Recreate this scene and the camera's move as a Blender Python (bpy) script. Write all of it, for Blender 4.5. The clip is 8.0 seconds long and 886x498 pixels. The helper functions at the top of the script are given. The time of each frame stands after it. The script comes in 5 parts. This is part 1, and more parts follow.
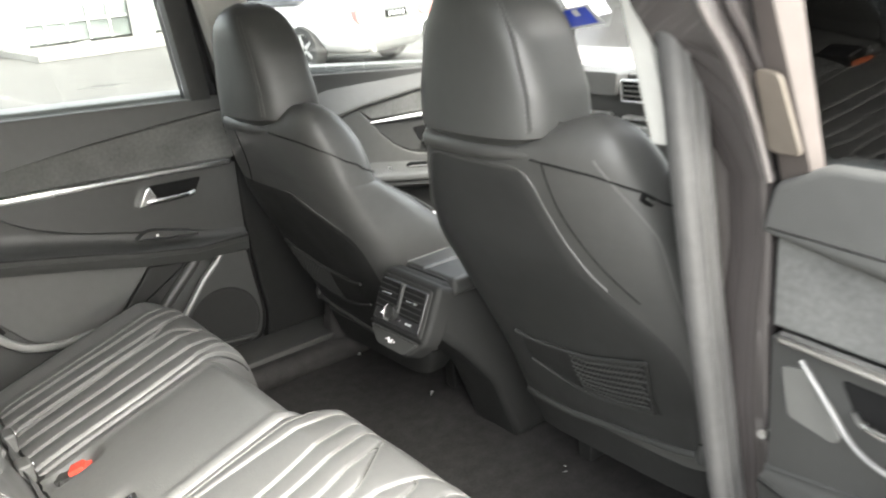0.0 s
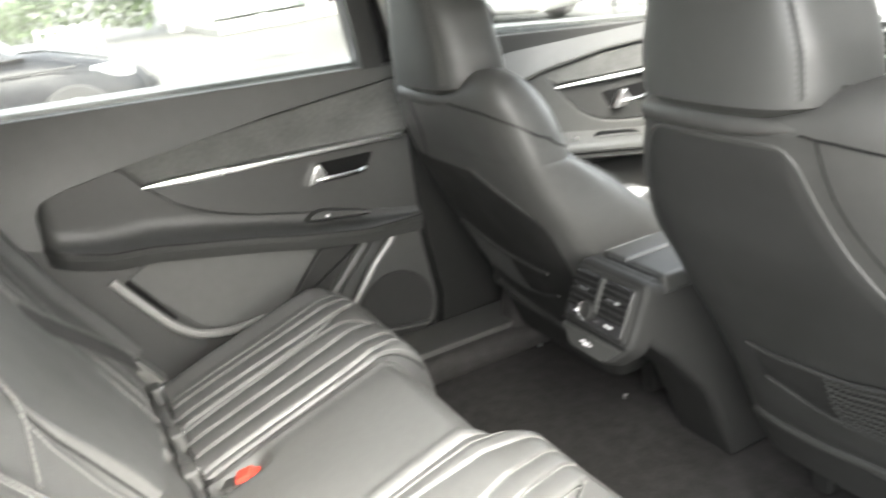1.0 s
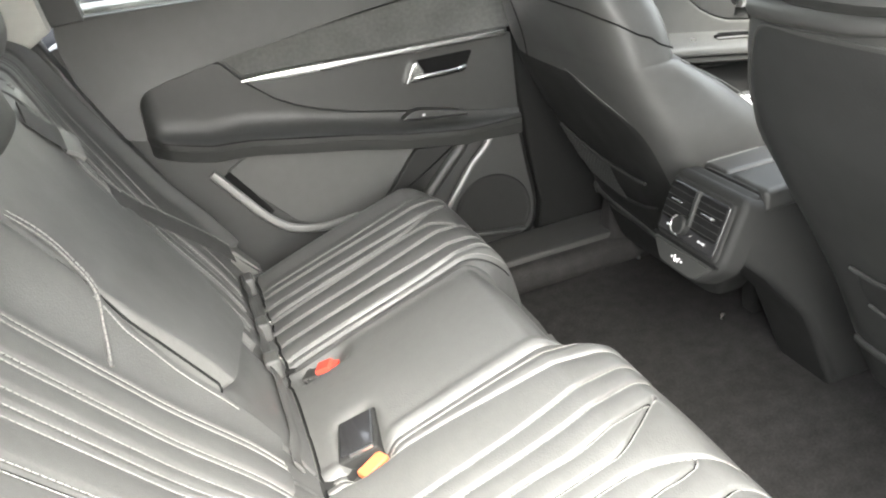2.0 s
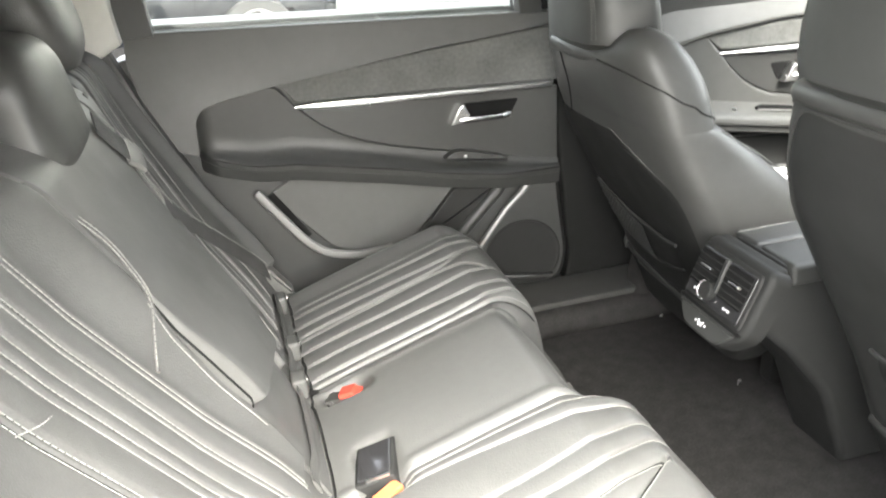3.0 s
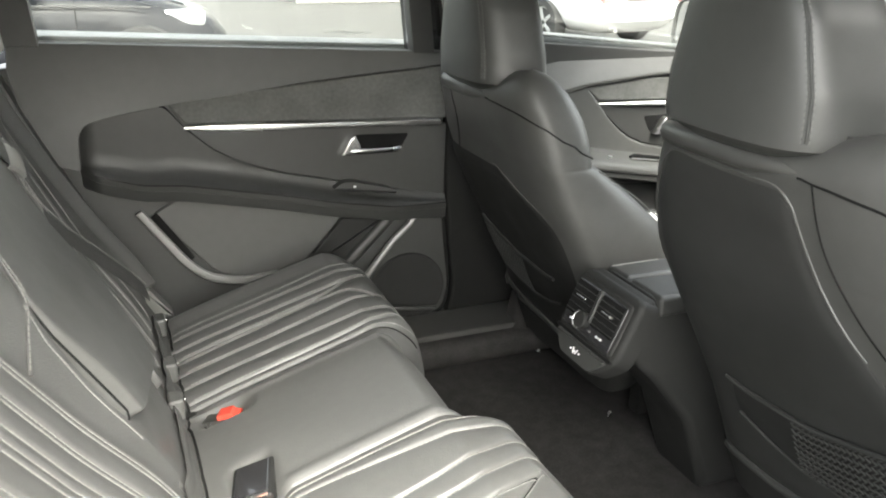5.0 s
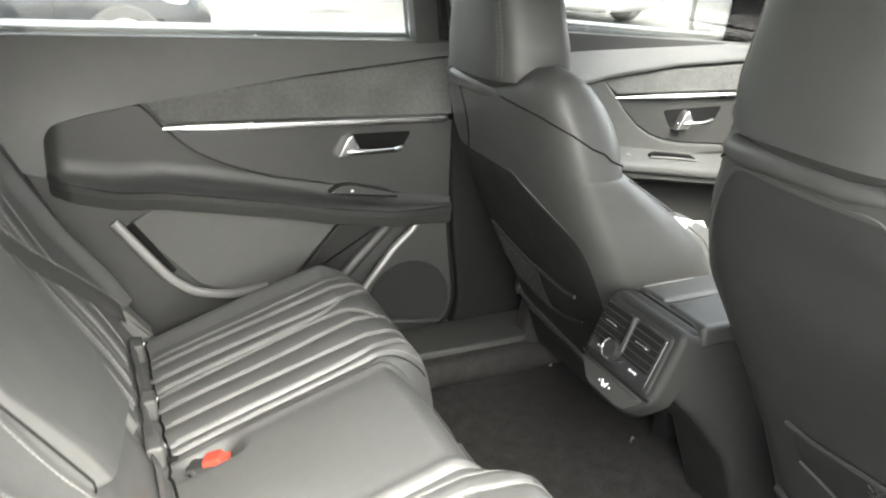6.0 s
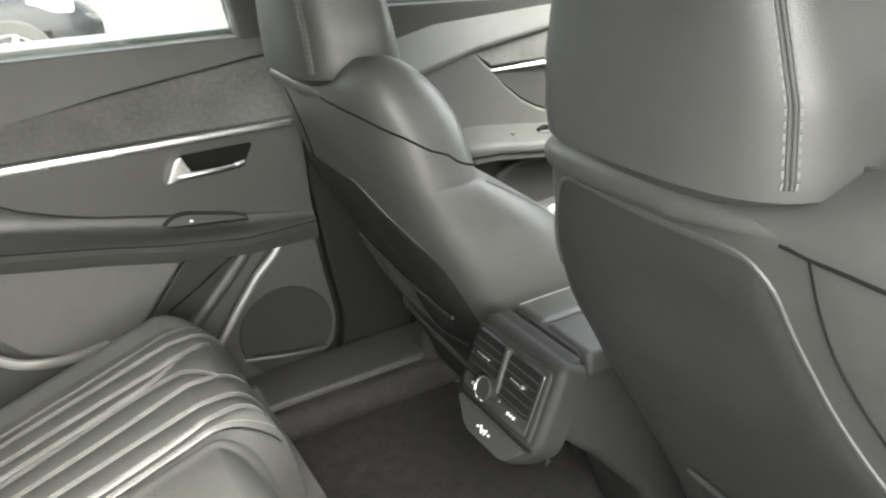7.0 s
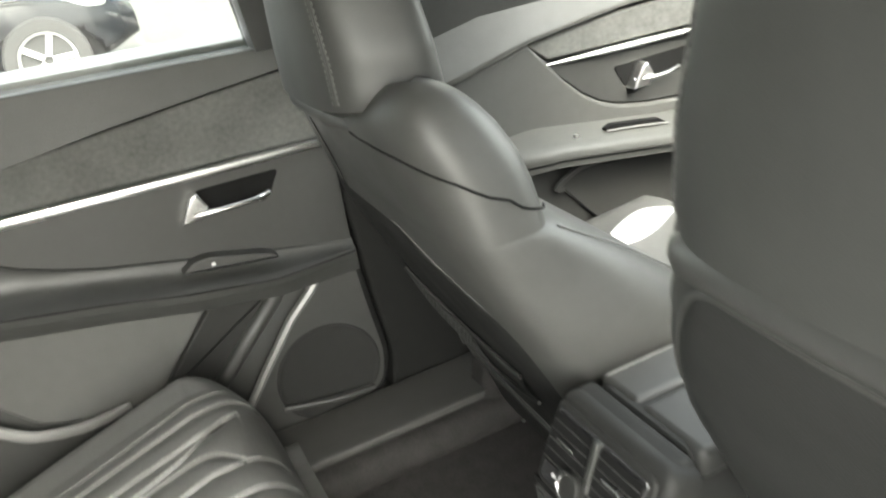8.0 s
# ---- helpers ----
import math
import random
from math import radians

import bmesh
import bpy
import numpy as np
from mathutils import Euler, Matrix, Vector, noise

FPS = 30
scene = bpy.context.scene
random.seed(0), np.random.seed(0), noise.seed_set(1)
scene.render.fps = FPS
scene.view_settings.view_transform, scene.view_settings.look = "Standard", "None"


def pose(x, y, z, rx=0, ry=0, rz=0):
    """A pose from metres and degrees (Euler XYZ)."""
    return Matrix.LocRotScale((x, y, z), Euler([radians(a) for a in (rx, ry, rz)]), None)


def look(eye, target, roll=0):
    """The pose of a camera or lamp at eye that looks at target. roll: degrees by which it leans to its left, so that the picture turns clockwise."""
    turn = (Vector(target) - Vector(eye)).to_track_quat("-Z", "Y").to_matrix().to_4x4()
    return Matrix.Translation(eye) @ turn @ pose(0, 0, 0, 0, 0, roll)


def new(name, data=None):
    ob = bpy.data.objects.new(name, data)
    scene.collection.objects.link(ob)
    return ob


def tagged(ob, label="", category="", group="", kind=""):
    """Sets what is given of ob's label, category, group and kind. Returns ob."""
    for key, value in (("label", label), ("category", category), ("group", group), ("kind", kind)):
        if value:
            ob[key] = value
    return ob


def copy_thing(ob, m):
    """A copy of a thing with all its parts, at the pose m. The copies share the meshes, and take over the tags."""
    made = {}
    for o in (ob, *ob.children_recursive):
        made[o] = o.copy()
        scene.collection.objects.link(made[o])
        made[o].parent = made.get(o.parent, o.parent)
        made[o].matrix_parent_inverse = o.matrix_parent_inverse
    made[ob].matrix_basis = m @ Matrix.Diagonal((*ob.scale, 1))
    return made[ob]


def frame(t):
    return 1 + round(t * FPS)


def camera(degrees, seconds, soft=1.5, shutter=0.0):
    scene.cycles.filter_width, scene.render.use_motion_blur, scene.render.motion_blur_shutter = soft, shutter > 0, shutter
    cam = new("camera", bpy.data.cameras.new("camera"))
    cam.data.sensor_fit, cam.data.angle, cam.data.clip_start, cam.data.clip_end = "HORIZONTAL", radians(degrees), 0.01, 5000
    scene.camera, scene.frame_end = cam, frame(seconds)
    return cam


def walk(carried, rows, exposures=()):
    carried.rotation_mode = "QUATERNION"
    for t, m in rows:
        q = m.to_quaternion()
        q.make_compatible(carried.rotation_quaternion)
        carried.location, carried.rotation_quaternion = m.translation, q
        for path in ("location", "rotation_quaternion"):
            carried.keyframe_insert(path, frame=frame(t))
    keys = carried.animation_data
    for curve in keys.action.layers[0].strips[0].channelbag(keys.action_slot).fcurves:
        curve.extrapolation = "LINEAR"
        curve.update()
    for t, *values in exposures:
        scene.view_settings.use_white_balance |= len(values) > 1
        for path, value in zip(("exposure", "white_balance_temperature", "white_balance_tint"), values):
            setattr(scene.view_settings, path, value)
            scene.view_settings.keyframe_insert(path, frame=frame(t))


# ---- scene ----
import functools
cam = camera(56.0, 8.0, soft=2.0, shutter=0.5)
PATH = [
    (0, (-0.874, -1.3, 1.386), (0.258, 0.209, 0.719), -5.0),
    (0.5, (-0.821, -1.12, 1.358), (0.25, 0.4, 0.622), -7.2),
    (1, (-0.795, -1.075, 1.357), (-0.008, 0.623, 0.653), -8.6),
    (1.5, (-0.726, -1.07, 1.331), (-0.22, 0.652, 0.449), -11.6),
    (3, (-0.758, -1.1, 1.37), (-0.325, 0.682, 0.573), -4.5),
    (3.5, (-0.857, -1.222, 1.385), (-0.327, 0.59, 0.725), -1.7),
    (4, (-0.893, -1.313, 1.378), (-0.235, 0.463, 0.735), -0.1),
    (4.5, (-0.855, -1.252, 1.357), (-0.135, 0.49, 0.69), 0.7),
    (4.7, (-0.806, -1.203, 1.353), (-0.094, 0.537, 0.672), 0.6),
    (5.8, (-0.759, -0.991, 1.327), (-0.025, 0.717, 0.589), 1.9),
    (6, (-0.748, -0.951, 1.347), (-0.011, 0.752, 0.601), 1.1),
    (6.5, (-0.638, -0.885, 1.355), (0.105, 0.825, 0.631), -4.3),
    (7, (-0.474, -0.793, 1.328), (0.332, 0.846, 0.512), -5.5),
    (7.5, (-0.447, -0.737, 1.336), (0.316, 0.898, 0.473), -6.8),
    (8, (-0.369, -0.571, 1.342), (0.31, 1.093, 0.466), -9.9),
]
walk(cam, [(t, look(eye, target, roll)) for t, eye, target, roll in PATH], [(0, 4.28, 6800, 8), (0.5, 4.48, 6800, 8), (1.0, 4.6, 6800, 8), (1.5, 4.55, 6700, 8), (3.0, 4.75, 6800, 8), (3.5, 4.13, 6800, 8), (4.5, 3.93, 6900, 6), (5.8, 4.46, 6800, 7), (6.0, 4.58, 6800, 7), (6.5, 4.38, 6800, 8), (7.0, 4.6, 6900, 6), (8.0, 4.62, 7000, 4)])

# ---- world and light ----
world = bpy.data.worlds.new("overcast_sky")
scene.world = world
world.use_nodes = True
wn = world.node_tree.nodes
sky = wn.new("ShaderNodeTexSky")
sky.sky_type, sky.sun_disc = "NISHITA", False
sky.sun_elevation, sky.sun_rotation = radians(48), radians(176)
sky.air_density, sky.dust_density, sky.ozone_density = 1.0, 3.5, 0.6
wn["Background"].inputs["Strength"].default_value = 0.15
grey = wn.new("ShaderNodeHueSaturation")
grey.inputs["Saturation"].default_value = 0.3
world.node_tree.links.new(sky.outputs["Color"], grey.inputs["Color"])
world.node_tree.links.new(grey.outputs["Color"], wn["Background"].inputs["Color"])
sun = new("sun", bpy.data.lights.new("sun", "SUN"))
sun.data.energy, sun.data.angle, sun.data.color = 0.42, radians(50), (0.97, 0.985, 1.0)
sun.matrix_world = look((0.3, -4.3, 4.8), (0, 0, 0))


# ---- materials ----
def material(name, color, rough=0.5, metal=0.0, var=0.15, scale=40.0, bump=0.0, bump_scale=300.0, spec=0.5, coat=0.0, rough_var=0.08):
    """A surface with variation at two scales, a fine relief and uneven gloss."""
    m = bpy.data.materials.new(name)
    m.use_nodes = True
    t = m.node_tree
    b = t.nodes["Principled BSDF"]
    co = t.nodes.new("ShaderNodeTexCoord")
    n1, n2 = t.nodes.new("ShaderNodeTexNoise"), t.nodes.new("ShaderNodeTexNoise")
    n1.inputs["Scale"].default_value, n1.inputs["Detail"].default_value = scale, 4
    n2.inputs["Scale"].default_value, n2.inputs["Detail"].default_value = scale * 0.12, 3
    mix = t.nodes.new("ShaderNodeMath")
    mix.operation = "ADD"
    for n, k in ((n1, 0), (n2, 1)):
        t.links.new(co.outputs["Object"], n.inputs["Vector"])
        t.links.new(n.outputs["Fac"], mix.inputs[k])
    ramp = t.nodes.new("ShaderNodeMapRange")
    ramp.inputs["From Min"].default_value, ramp.inputs["From Max"].default_value = 0.6, 1.4
    ramp.inputs["To Min"].default_value, ramp.inputs["To Max"].default_value = 1 - var, 1 + var
    t.links.new(mix.outputs[0], ramp.inputs["Value"])
    mul = t.nodes.new("ShaderNodeVectorMath")
    mul.operation = "SCALE"
    mul.inputs[0].default_value = color
    t.links.new(ramp.outputs[0], mul.inputs["Scale"])
    t.links.new(mul.outputs[0], b.inputs["Base Color"])
    r2 = t.nodes.new("ShaderNodeMapRange")
    r2.inputs["From Min"].default_value, r2.inputs["From Max"].default_value = 0.3, 0.7
    r2.inputs["To Min"].default_value, r2.inputs["To Max"].default_value = max(0.02, rough - rough_var), min(1, rough + rough_var)
    t.links.new(n2.outputs["Fac"], r2.inputs["Value"])
    t.links.new(r2.outputs[0], b.inputs["Roughness"])
    b.inputs["Metallic"].default_value, b.inputs["Specular IOR Level"].default_value = metal, spec
    b.inputs["Coat Weight"].default_value, b.inputs["Coat Roughness"].default_value = coat, 0.05
    if bump:
        v = t.nodes.new("ShaderNodeTexVoronoi")
        v.inputs["Scale"].default_value = bump_scale
        bp = t.nodes.new("ShaderNodeBump")
        bp.inputs["Strength"].default_value, bp.inputs["Distance"].default_value = bump, 0.001
        t.links.new(co.outputs["Object"], v.inputs["Vector"])
        t.links.new(v.outputs["Distance"], bp.inputs["Height"])
        t.links.new(bp.outputs[0], b.inputs["Normal"])
    return m


def glass(name, tint, rough=0.0):
    m = bpy.data.materials.new(name)
    m.use_nodes = True
    t = m.node_tree
    t.nodes.remove(t.nodes["Principled BSDF"])
    tr, gl, mx, fr = (t.nodes.new(k) for k in ("ShaderNodeBsdfTransparent", "ShaderNodeBsdfGlossy", "ShaderNodeMixShader", "ShaderNodeFresnel"))
    tr.inputs["Color"].default_value = (*tint, 1)
    gl.inputs["Roughness"].default_value = rough
    t.links.new(fr.outputs[0], mx.inputs[0])
    t.links.new(tr.outputs[0], mx.inputs[1])
    t.links.new(gl.outputs[0], mx.inputs[2])
    t.links.new(mx.outputs[0], t.nodes["Material Output"].inputs["Surface"])
    return m


LEATHER = material("black_leather", (0.069, 0.0695, 0.067), 0.48, spec=0.58, var=0.12, scale=60, bump=0.25, bump_scale=420)
LEATHER_SIDE = material("grey_vinyl", (0.049, 0.049, 0.0466), 0.47, spec=0.45, var=0.1, scale=50, bump=0.12, bump_scale=700)
SHELL = material("seat_shell", (0.0235, 0.0238, 0.0229), 0.46, spec=0.35, var=0.1, scale=50, bump=0.2, bump_scale=500)
PLASTIC = material("black_plastic", (0.028, 0.0286, 0.0272), 0.5, var=0.1, scale=60, bump=0.14, bump_scale=600)
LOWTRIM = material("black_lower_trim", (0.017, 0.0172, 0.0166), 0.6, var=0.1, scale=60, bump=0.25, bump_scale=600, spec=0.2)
SOFT = material("soft_trim", (0.055, 0.0556, 0.0528), 0.55, var=0.1, scale=40, bump=0.25, bump_scale=500)
GREYTRIM = material("grey_trim", (0.09, 0.09, 0.085), 0.5, var=0.08, scale=40, bump=0.2, bump_scale=500)
FABRIC = material("flannel", (0.1, 0.101, 0.097), 0.95, var=0.25, scale=120, bump=0.6, bump_scale=900, spec=0.15)
CARPET = material("carpet", (0.029, 0.028, 0.0273), 1.0, var=0.35, scale=250, bump=0.9, bump_scale=900, spec=0.05)
MIRROR = material("mirror", (0.85, 0.85, 0.85), 0.03, 1.0, var=0.02, scale=10, rough_var=0.01)
CHROME = material("satin_chrome", (0.75, 0.75, 0.74), 0.28, 1.0, var=0.05, scale=30)
GLOSS = material("gloss_black", (0.02, 0.02, 0.021), 0.12, var=0.1, scale=30, coat=0.5)
HEADLEATHER = material("headrest_leather", (0.038, 0.0387, 0.0367), 0.48, spec=0.6, var=0.1, scale=60, bump=0.1, bump_scale=750)
ALLOY = material("silver_alloy", (0.5, 0.5, 0.5), 0.4, 0.5, var=0.06, scale=20)
WAIST = material("grey_waist_strip", (0.3, 0.3, 0.29), 0.6, var=0.1, scale=40)
STITCH = material("dark_thread", (0.1, 0.1, 0.095), 0.7, var=0.15, scale=200)
THREAD = material("grey_thread", (0.2, 0.2, 0.19), 0.8, var=0.2, scale=200)
LIGHT_TRIM = material("light_grey_trim", (0.48, 0.48, 0.45), 0.7, var=0.06, scale=60, bump=0.15, bump_scale=500)
RUBBER = material("rubber_seal", (0.075, 0.0735, 0.072), 0.42, var=0.15, scale=60, bump=0.3, bump_scale=300)
LIDSKIN = material("dark_padded_vinyl", (0.027, 0.0272, 0.026), 0.52, var=0.1, scale=50, bump=0.12, bump_scale=600)
BROWNTRIM = material("satin_brown_trim", (0.05, 0.043, 0.039), 0.5, var=0.12, scale=40, bump=0.1, bump_scale=400, spec=0.3)
SEALRUBBER = material("soft_grey_rubber", (0.054, 0.0534, 0.052), 0.5, var=0.2, scale=60, bump=0.3, bump_scale=300)
PAINT = material("brown_metallic_paint", (0.05, 0.0445, 0.0435), 0.16, 0.35, var=0.08, scale=20, coat=1.0, rough_var=0.03)
# much brighter than the paint: the pillar edge's highlight put into colour
EDGE_HIGHLIGHT = material("edge_highlight_metal", (0.45, 0.42, 0.41), 0.14, 0.9, var=0.08, scale=20, coat=1.0, rough_var=0.03)
RED = material("red_button", (0.5, 0.055, 0.035), 0.4, var=0.08, scale=50)
ORANGE = material("orange_button", (0.5, 0.13, 0.05), 0.4, var=0.08, scale=50)
WEBBING = material("belt_webbing", (0.045, 0.045, 0.043), 0.7, var=0.25, scale=300, bump=0.5, bump_scale=900)
WHITE = material("white_print", (0.62, 0.62, 0.62), 0.5, var=0.03, scale=50)
BLUE = material("blue_board", (0.02, 0.06, 0.5), 0.45, var=0.1, scale=30)
SHADED_TRIM = material("shaded_black_trim", (0.009, 0.0092, 0.0088), 0.7, var=0.15, scale=40, bump=0.2, bump_scale=500, spec=0.12)
# near-black; in recesses and gaps it puts their shade into colour
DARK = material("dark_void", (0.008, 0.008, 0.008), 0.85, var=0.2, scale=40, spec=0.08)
ASPHALT = material("pale_worn_asphalt", (0.078, 0.0763, 0.0716), 0.9, var=0.25, scale=3, bump=0.6, bump_scale=60)
CONCRETE = material("pale_concrete", (0.245, 0.24, 0.226), 0.85, var=0.15, scale=4, bump=0.3, bump_scale=40)
WALLPAINT = material("white_wall_paint", (0.52, 0.52, 0.507), 0.8, var=0.06, scale=3)
CARWHITE = material("white_car_paint", (0.58, 0.58, 0.58), 0.25, var=0.03, scale=5, coat=0.6)
CARBLACK = material("black_car_paint", (0.01, 0.011, 0.013), 0.2, var=0.08, scale=5, coat=0.02, spec=0.2)
TYRE = material("tyre", (0.03, 0.03, 0.03), 0.85, var=0.2, scale=60)
LAMP_RED = material("tail_lamp", (0.5, 0.17, 0.16), 0.2, var=0.15, scale=30, coat=0.6)
LAMP_CLEAR = material("head_lamp", (0.6, 0.62, 0.63), 0.15, 0.4, var=0.2, scale=30, coat=0.8)
LEAF = material("leaf", (0.075, 0.1, 0.055), 0.6, var=0.5, scale=5)
GLASS = glass("car_window_glass", (0.7, 0.715, 0.7))
CLEAR = glass("clear_glass", (0.92, 0.94, 0.92))
SATIN = material("satin_grey_trim", (0.15, 0.15, 0.145), 0.42, 0.2, var=0.06, scale=40)
TINT = glass("tinted_glass", (0.2, 0.22, 0.235))
PRIVACY = glass("privacy_glass", (0.07, 0.075, 0.08))
DASHTOP = material("dash_top_vinyl", (0.06, 0.06, 0.057), 0.28, var=0.1, scale=40, bump=0.15, bump_scale=500)
TAN_REFLECTION = material("tan_reflection", (0.095, 0.081, 0.066), 0.6, var=0.12, scale=60, bump=0.2, bump_scale=400)
SILL = material("sill_plastic", (0.036, 0.036, 0.034), 0.38, var=0.15, scale=30, bump=0.2, bump_scale=500)
DRAIN = material("drain_iron", (0.1, 0.1, 0.095), 0.8, var=0.3, scale=20)
SHOPGLASS = material("shop_glass", (0.19, 0.215, 0.205), 0.15, var=0.6, scale=1.2, coat=0.2)


# ---- mesh helpers ----
def part(name, bm, mat, parent=None, label="", smooth=True):
    """One bmesh as one mesh object, under its thing."""
    bmesh.ops.recalc_face_normals(bm, faces=bm.faces)
    me = bpy.data.meshes.new(name)
    bm.to_mesh(me)
    bm.free()
    me.materials.append(mat)
    for p in me.polygons:
        p.use_smooth = smooth
    if smooth:
        me.set_sharp_from_angle(angle=radians(42))
    ob = new(name, me)
    if smooth and len(me.polygons) < 900:
        wn_ = ob.modifiers.new("soft_edges", "WEIGHTED_NORMAL")
        wn_.keep_sharp = True
    if parent:
        ob.parent = parent
    if label:
        ob["label"] = label
    return ob


def thing(name, label, category, group="", kind="", at=(0, 0, 0)):
    ob = new(name)
    ob.location = at
    ob.empty_display_size = 0.05
    return tagged(ob, label, category, group, kind)


def box(x0, x1, y0, y1, z0, z1, r=0.004, seg=2):
    bm = bmesh.new()
    bmesh.ops.create_cube(bm, size=1)
    for v in bm.verts:
        v.co = Vector(((x0 + x1) / 2 + v.co.x * (x1 - x0), (y0 + y1) / 2 + v.co.y * (y1 - y0), (z0 + z1) / 2 + v.co.z * (z1 - z0)))
    if r:
        bmesh.ops.bevel(bm, geom=bm.edges[:], offset=r, segments=seg, profile=0.5, affect="EDGES")
    return bm


def slab(pts, y0, y1, r=0.004, seg=2, corner=0.0, cseg=4, both=False):
    """A plate: an outline in x and z, between y0 (its face, rounded) and y1."""
    if corner:
        pts = rounded(pts, corner, cseg)
    bm = bmesh.new()
    f = bm.faces.new([bm.verts.new((x, y0, z)) for x, z in pts])
    ex = bmesh.ops.extrude_face_region(bm, geom=[f])
    for v in ex["geom"]:
        if isinstance(v, bmesh.types.BMVert):
            v.co.y = y1
    if r:
        front = [e for e in bm.edges if abs(e.verts[0].co.y - e.verts[1].co.y) < 1e-6 and (both or abs(e.verts[0].co.y - y0) < 1e-6)]
        bmesh.ops.bevel(bm, geom=front, offset=r, segments=seg, profile=0.5, affect="EDGES")
    return bm


def tilted(bm, z0, k):
    """Leans the face of a plate back above a height."""
    for v in bm.verts:
        v.co.y += k * max(0.0, v.co.z - z0)
    return bm


def undercut(bm, z0, k):
    """Draws the near face of a plate in below a height."""
    for v in bm.verts:
        v.co.y = min(-0.742, v.co.y + k * max(0.0, z0 - v.co.z) * (-0.742 - v.co.y) / 0.058)
    return bm


def rounded(pts, r, seg=4):
    """An outline with its corners rounded."""
    out, n = [], len(pts)
    for i in range(n):
        a, b, c = Vector(pts[i - 1]), Vector(pts[i]), Vector(pts[(i + 1) % n])
        k = min(r, (a - b).length * 0.45, (c - b).length * 0.45)
        p, q = b + (a - b).normalized() * k, b + (c - b).normalized() * k
        for s in range(seg + 1):
            u = s / seg
            out.append(tuple((1 - u) ** 2 * p + 2 * u * (1 - u) * b + u * u * q))
    return out


def spline(pts, n=8):
    """A smooth line through points."""
    P = [Vector(p) for p in pts]
    P = [2 * P[0] - P[1]] + P + [2 * P[-1] - P[-2]]
    out = []
    for i in range(1, len(P) - 2):
        a, b, c, d = P[i - 1:i + 3]
        for s in range(n):
            u = s / n
            out.append(0.5 * (2 * b + (c - a) * u + (2 * a - 5 * b + 4 * c - d) * u * u + (3 * b - a - 3 * c + d) * u ** 3))
    return out + [P[-2]]


def sweep(path, w, h, up=(0, 1, 0), seg=10, taper=None, power=2.0):
    """A bar of rounded section, w across and h along up, swept along a path."""
    bm, rings, up = bmesh.new(), [], Vector(up)
    for i, p in enumerate(path):
        d = (path[min(i + 1, len(path) - 1)] - path[max(i - 1, 0)]).normalized()
        side = d.cross(up).normalized()
        u2 = side.cross(d)
        k = taper(i / (len(path) - 1)) if taper else 1
        ring = []
        for s in range(seg):
            a = 2 * math.pi * s / seg
            c, sn = math.cos(a), math.sin(a)
            c, sn = math.copysign(abs(c) ** (2 / power), c), math.copysign(abs(sn) ** (2 / power), sn)
            ring.append(bm.verts.new(p + side * c * w / 2 * k + u2 * sn * h / 2 * k))
        rings.append(ring)
    for a, b in zip(rings, rings[1:]):
        for s in range(seg):
            bm.faces.new((a[s], a[(s + 1) % seg], b[(s + 1) % seg], b[s]))
    bm.faces.new(rings[0])
    bm.faces.new(rings[-1])
    return bm


def loft(rings):
    """A closed skin over rings of points, capped at both ends."""
    bm = bmesh.new()
    R = [[bm.verts.new(p) for p in ring] for ring in rings]
    n = len(R[0])
    for a, b in zip(R, R[1:]):
        for s in range(n):
            bm.faces.new((a[s], a[(s + 1) % n], b[(s + 1) % n], b[s]))
    bm.faces.new(R[0])
    bm.faces.new(R[-1])
    return bm


def lathe(profile, seg=32, axis="Y"):
    """A turned form: (radius, height) along an axis."""
    rings = []
    for r, h in profile:
        ring = []
        for s in range(seg):
            a = 2 * math.pi * s / seg
            c, sn = r * math.cos(a), r * math.sin(a)
            ring.append((c, h, sn) if axis == "Y" else ((h, c, sn) if axis == "X" else (c, sn, h)))
        rings.append(ring)
    return loft(rings)


def move(bm, m):
    bmesh.ops.transform(bm, matrix=m, verts=bm.verts)
    return bm


def sheet(fn, us, vs):
    """A grid of points fn(u, v)."""
    bm = bmesh.new()
    V = [[bm.verts.new(fn(u, v)) for v in vs] for u in us]
    for i in range(len(us) - 1):
        for j in range(len(vs) - 1):
            bm.faces.new((V[i][j], V[i + 1][j], V[i + 1][j + 1], V[i][j + 1]))
    return bm


def stitches(path, dash=0.0045, gap=0.0028, w=0.002):
    """A row of thread stitches along a line."""
    bm = bmesh.new()
    P = np.array([tuple(p) for p in path])
    run = np.concatenate([[0], np.cumsum(np.linalg.norm(np.diff(P, axis=0), axis=1))])
    at = lambda k: Vector([float(np.interp(k, run, P[:, c])) for c in range(3)])
    k = 0.0
    while k + dash < run[-1]:
        p, q = at(k), at(k + dash)
        d = (q - p).normalized()
        up = Vector((1, 0, 0)) if abs(d.x) < 0.8 else Vector((0, 0, 1))
        sd = d.cross(up).normalized() * w / 2
        up = sd.cross(d).normalized() * w / 2
        v = [bm.verts.new(c) for c in (p - sd, p + up, p + sd, p - up, q - sd, q + up, q + sd, q - up)]
        for f in ((0, 1, 5, 4), (1, 2, 6, 5), (2, 3, 7, 6), (3, 0, 4, 7), (0, 1, 2, 3), (4, 5, 6, 7)):
            bm.faces.new([v[m] for m in f])
        k += dash + gap
    return bm


def seam_line(path, parent, label="", w=0.002):
    return tagged(part("stitching", stitches(path, 0.0062, 0.0018, w * 0.8), THREAD, parent, label), kind="stuff")


def lerp_table(tab, x):
    xs = [r[0] for r in tab]
    return [float(np.interp(x, xs, [r[k] for r in tab])) for k in range(1, len(tab[0]))]


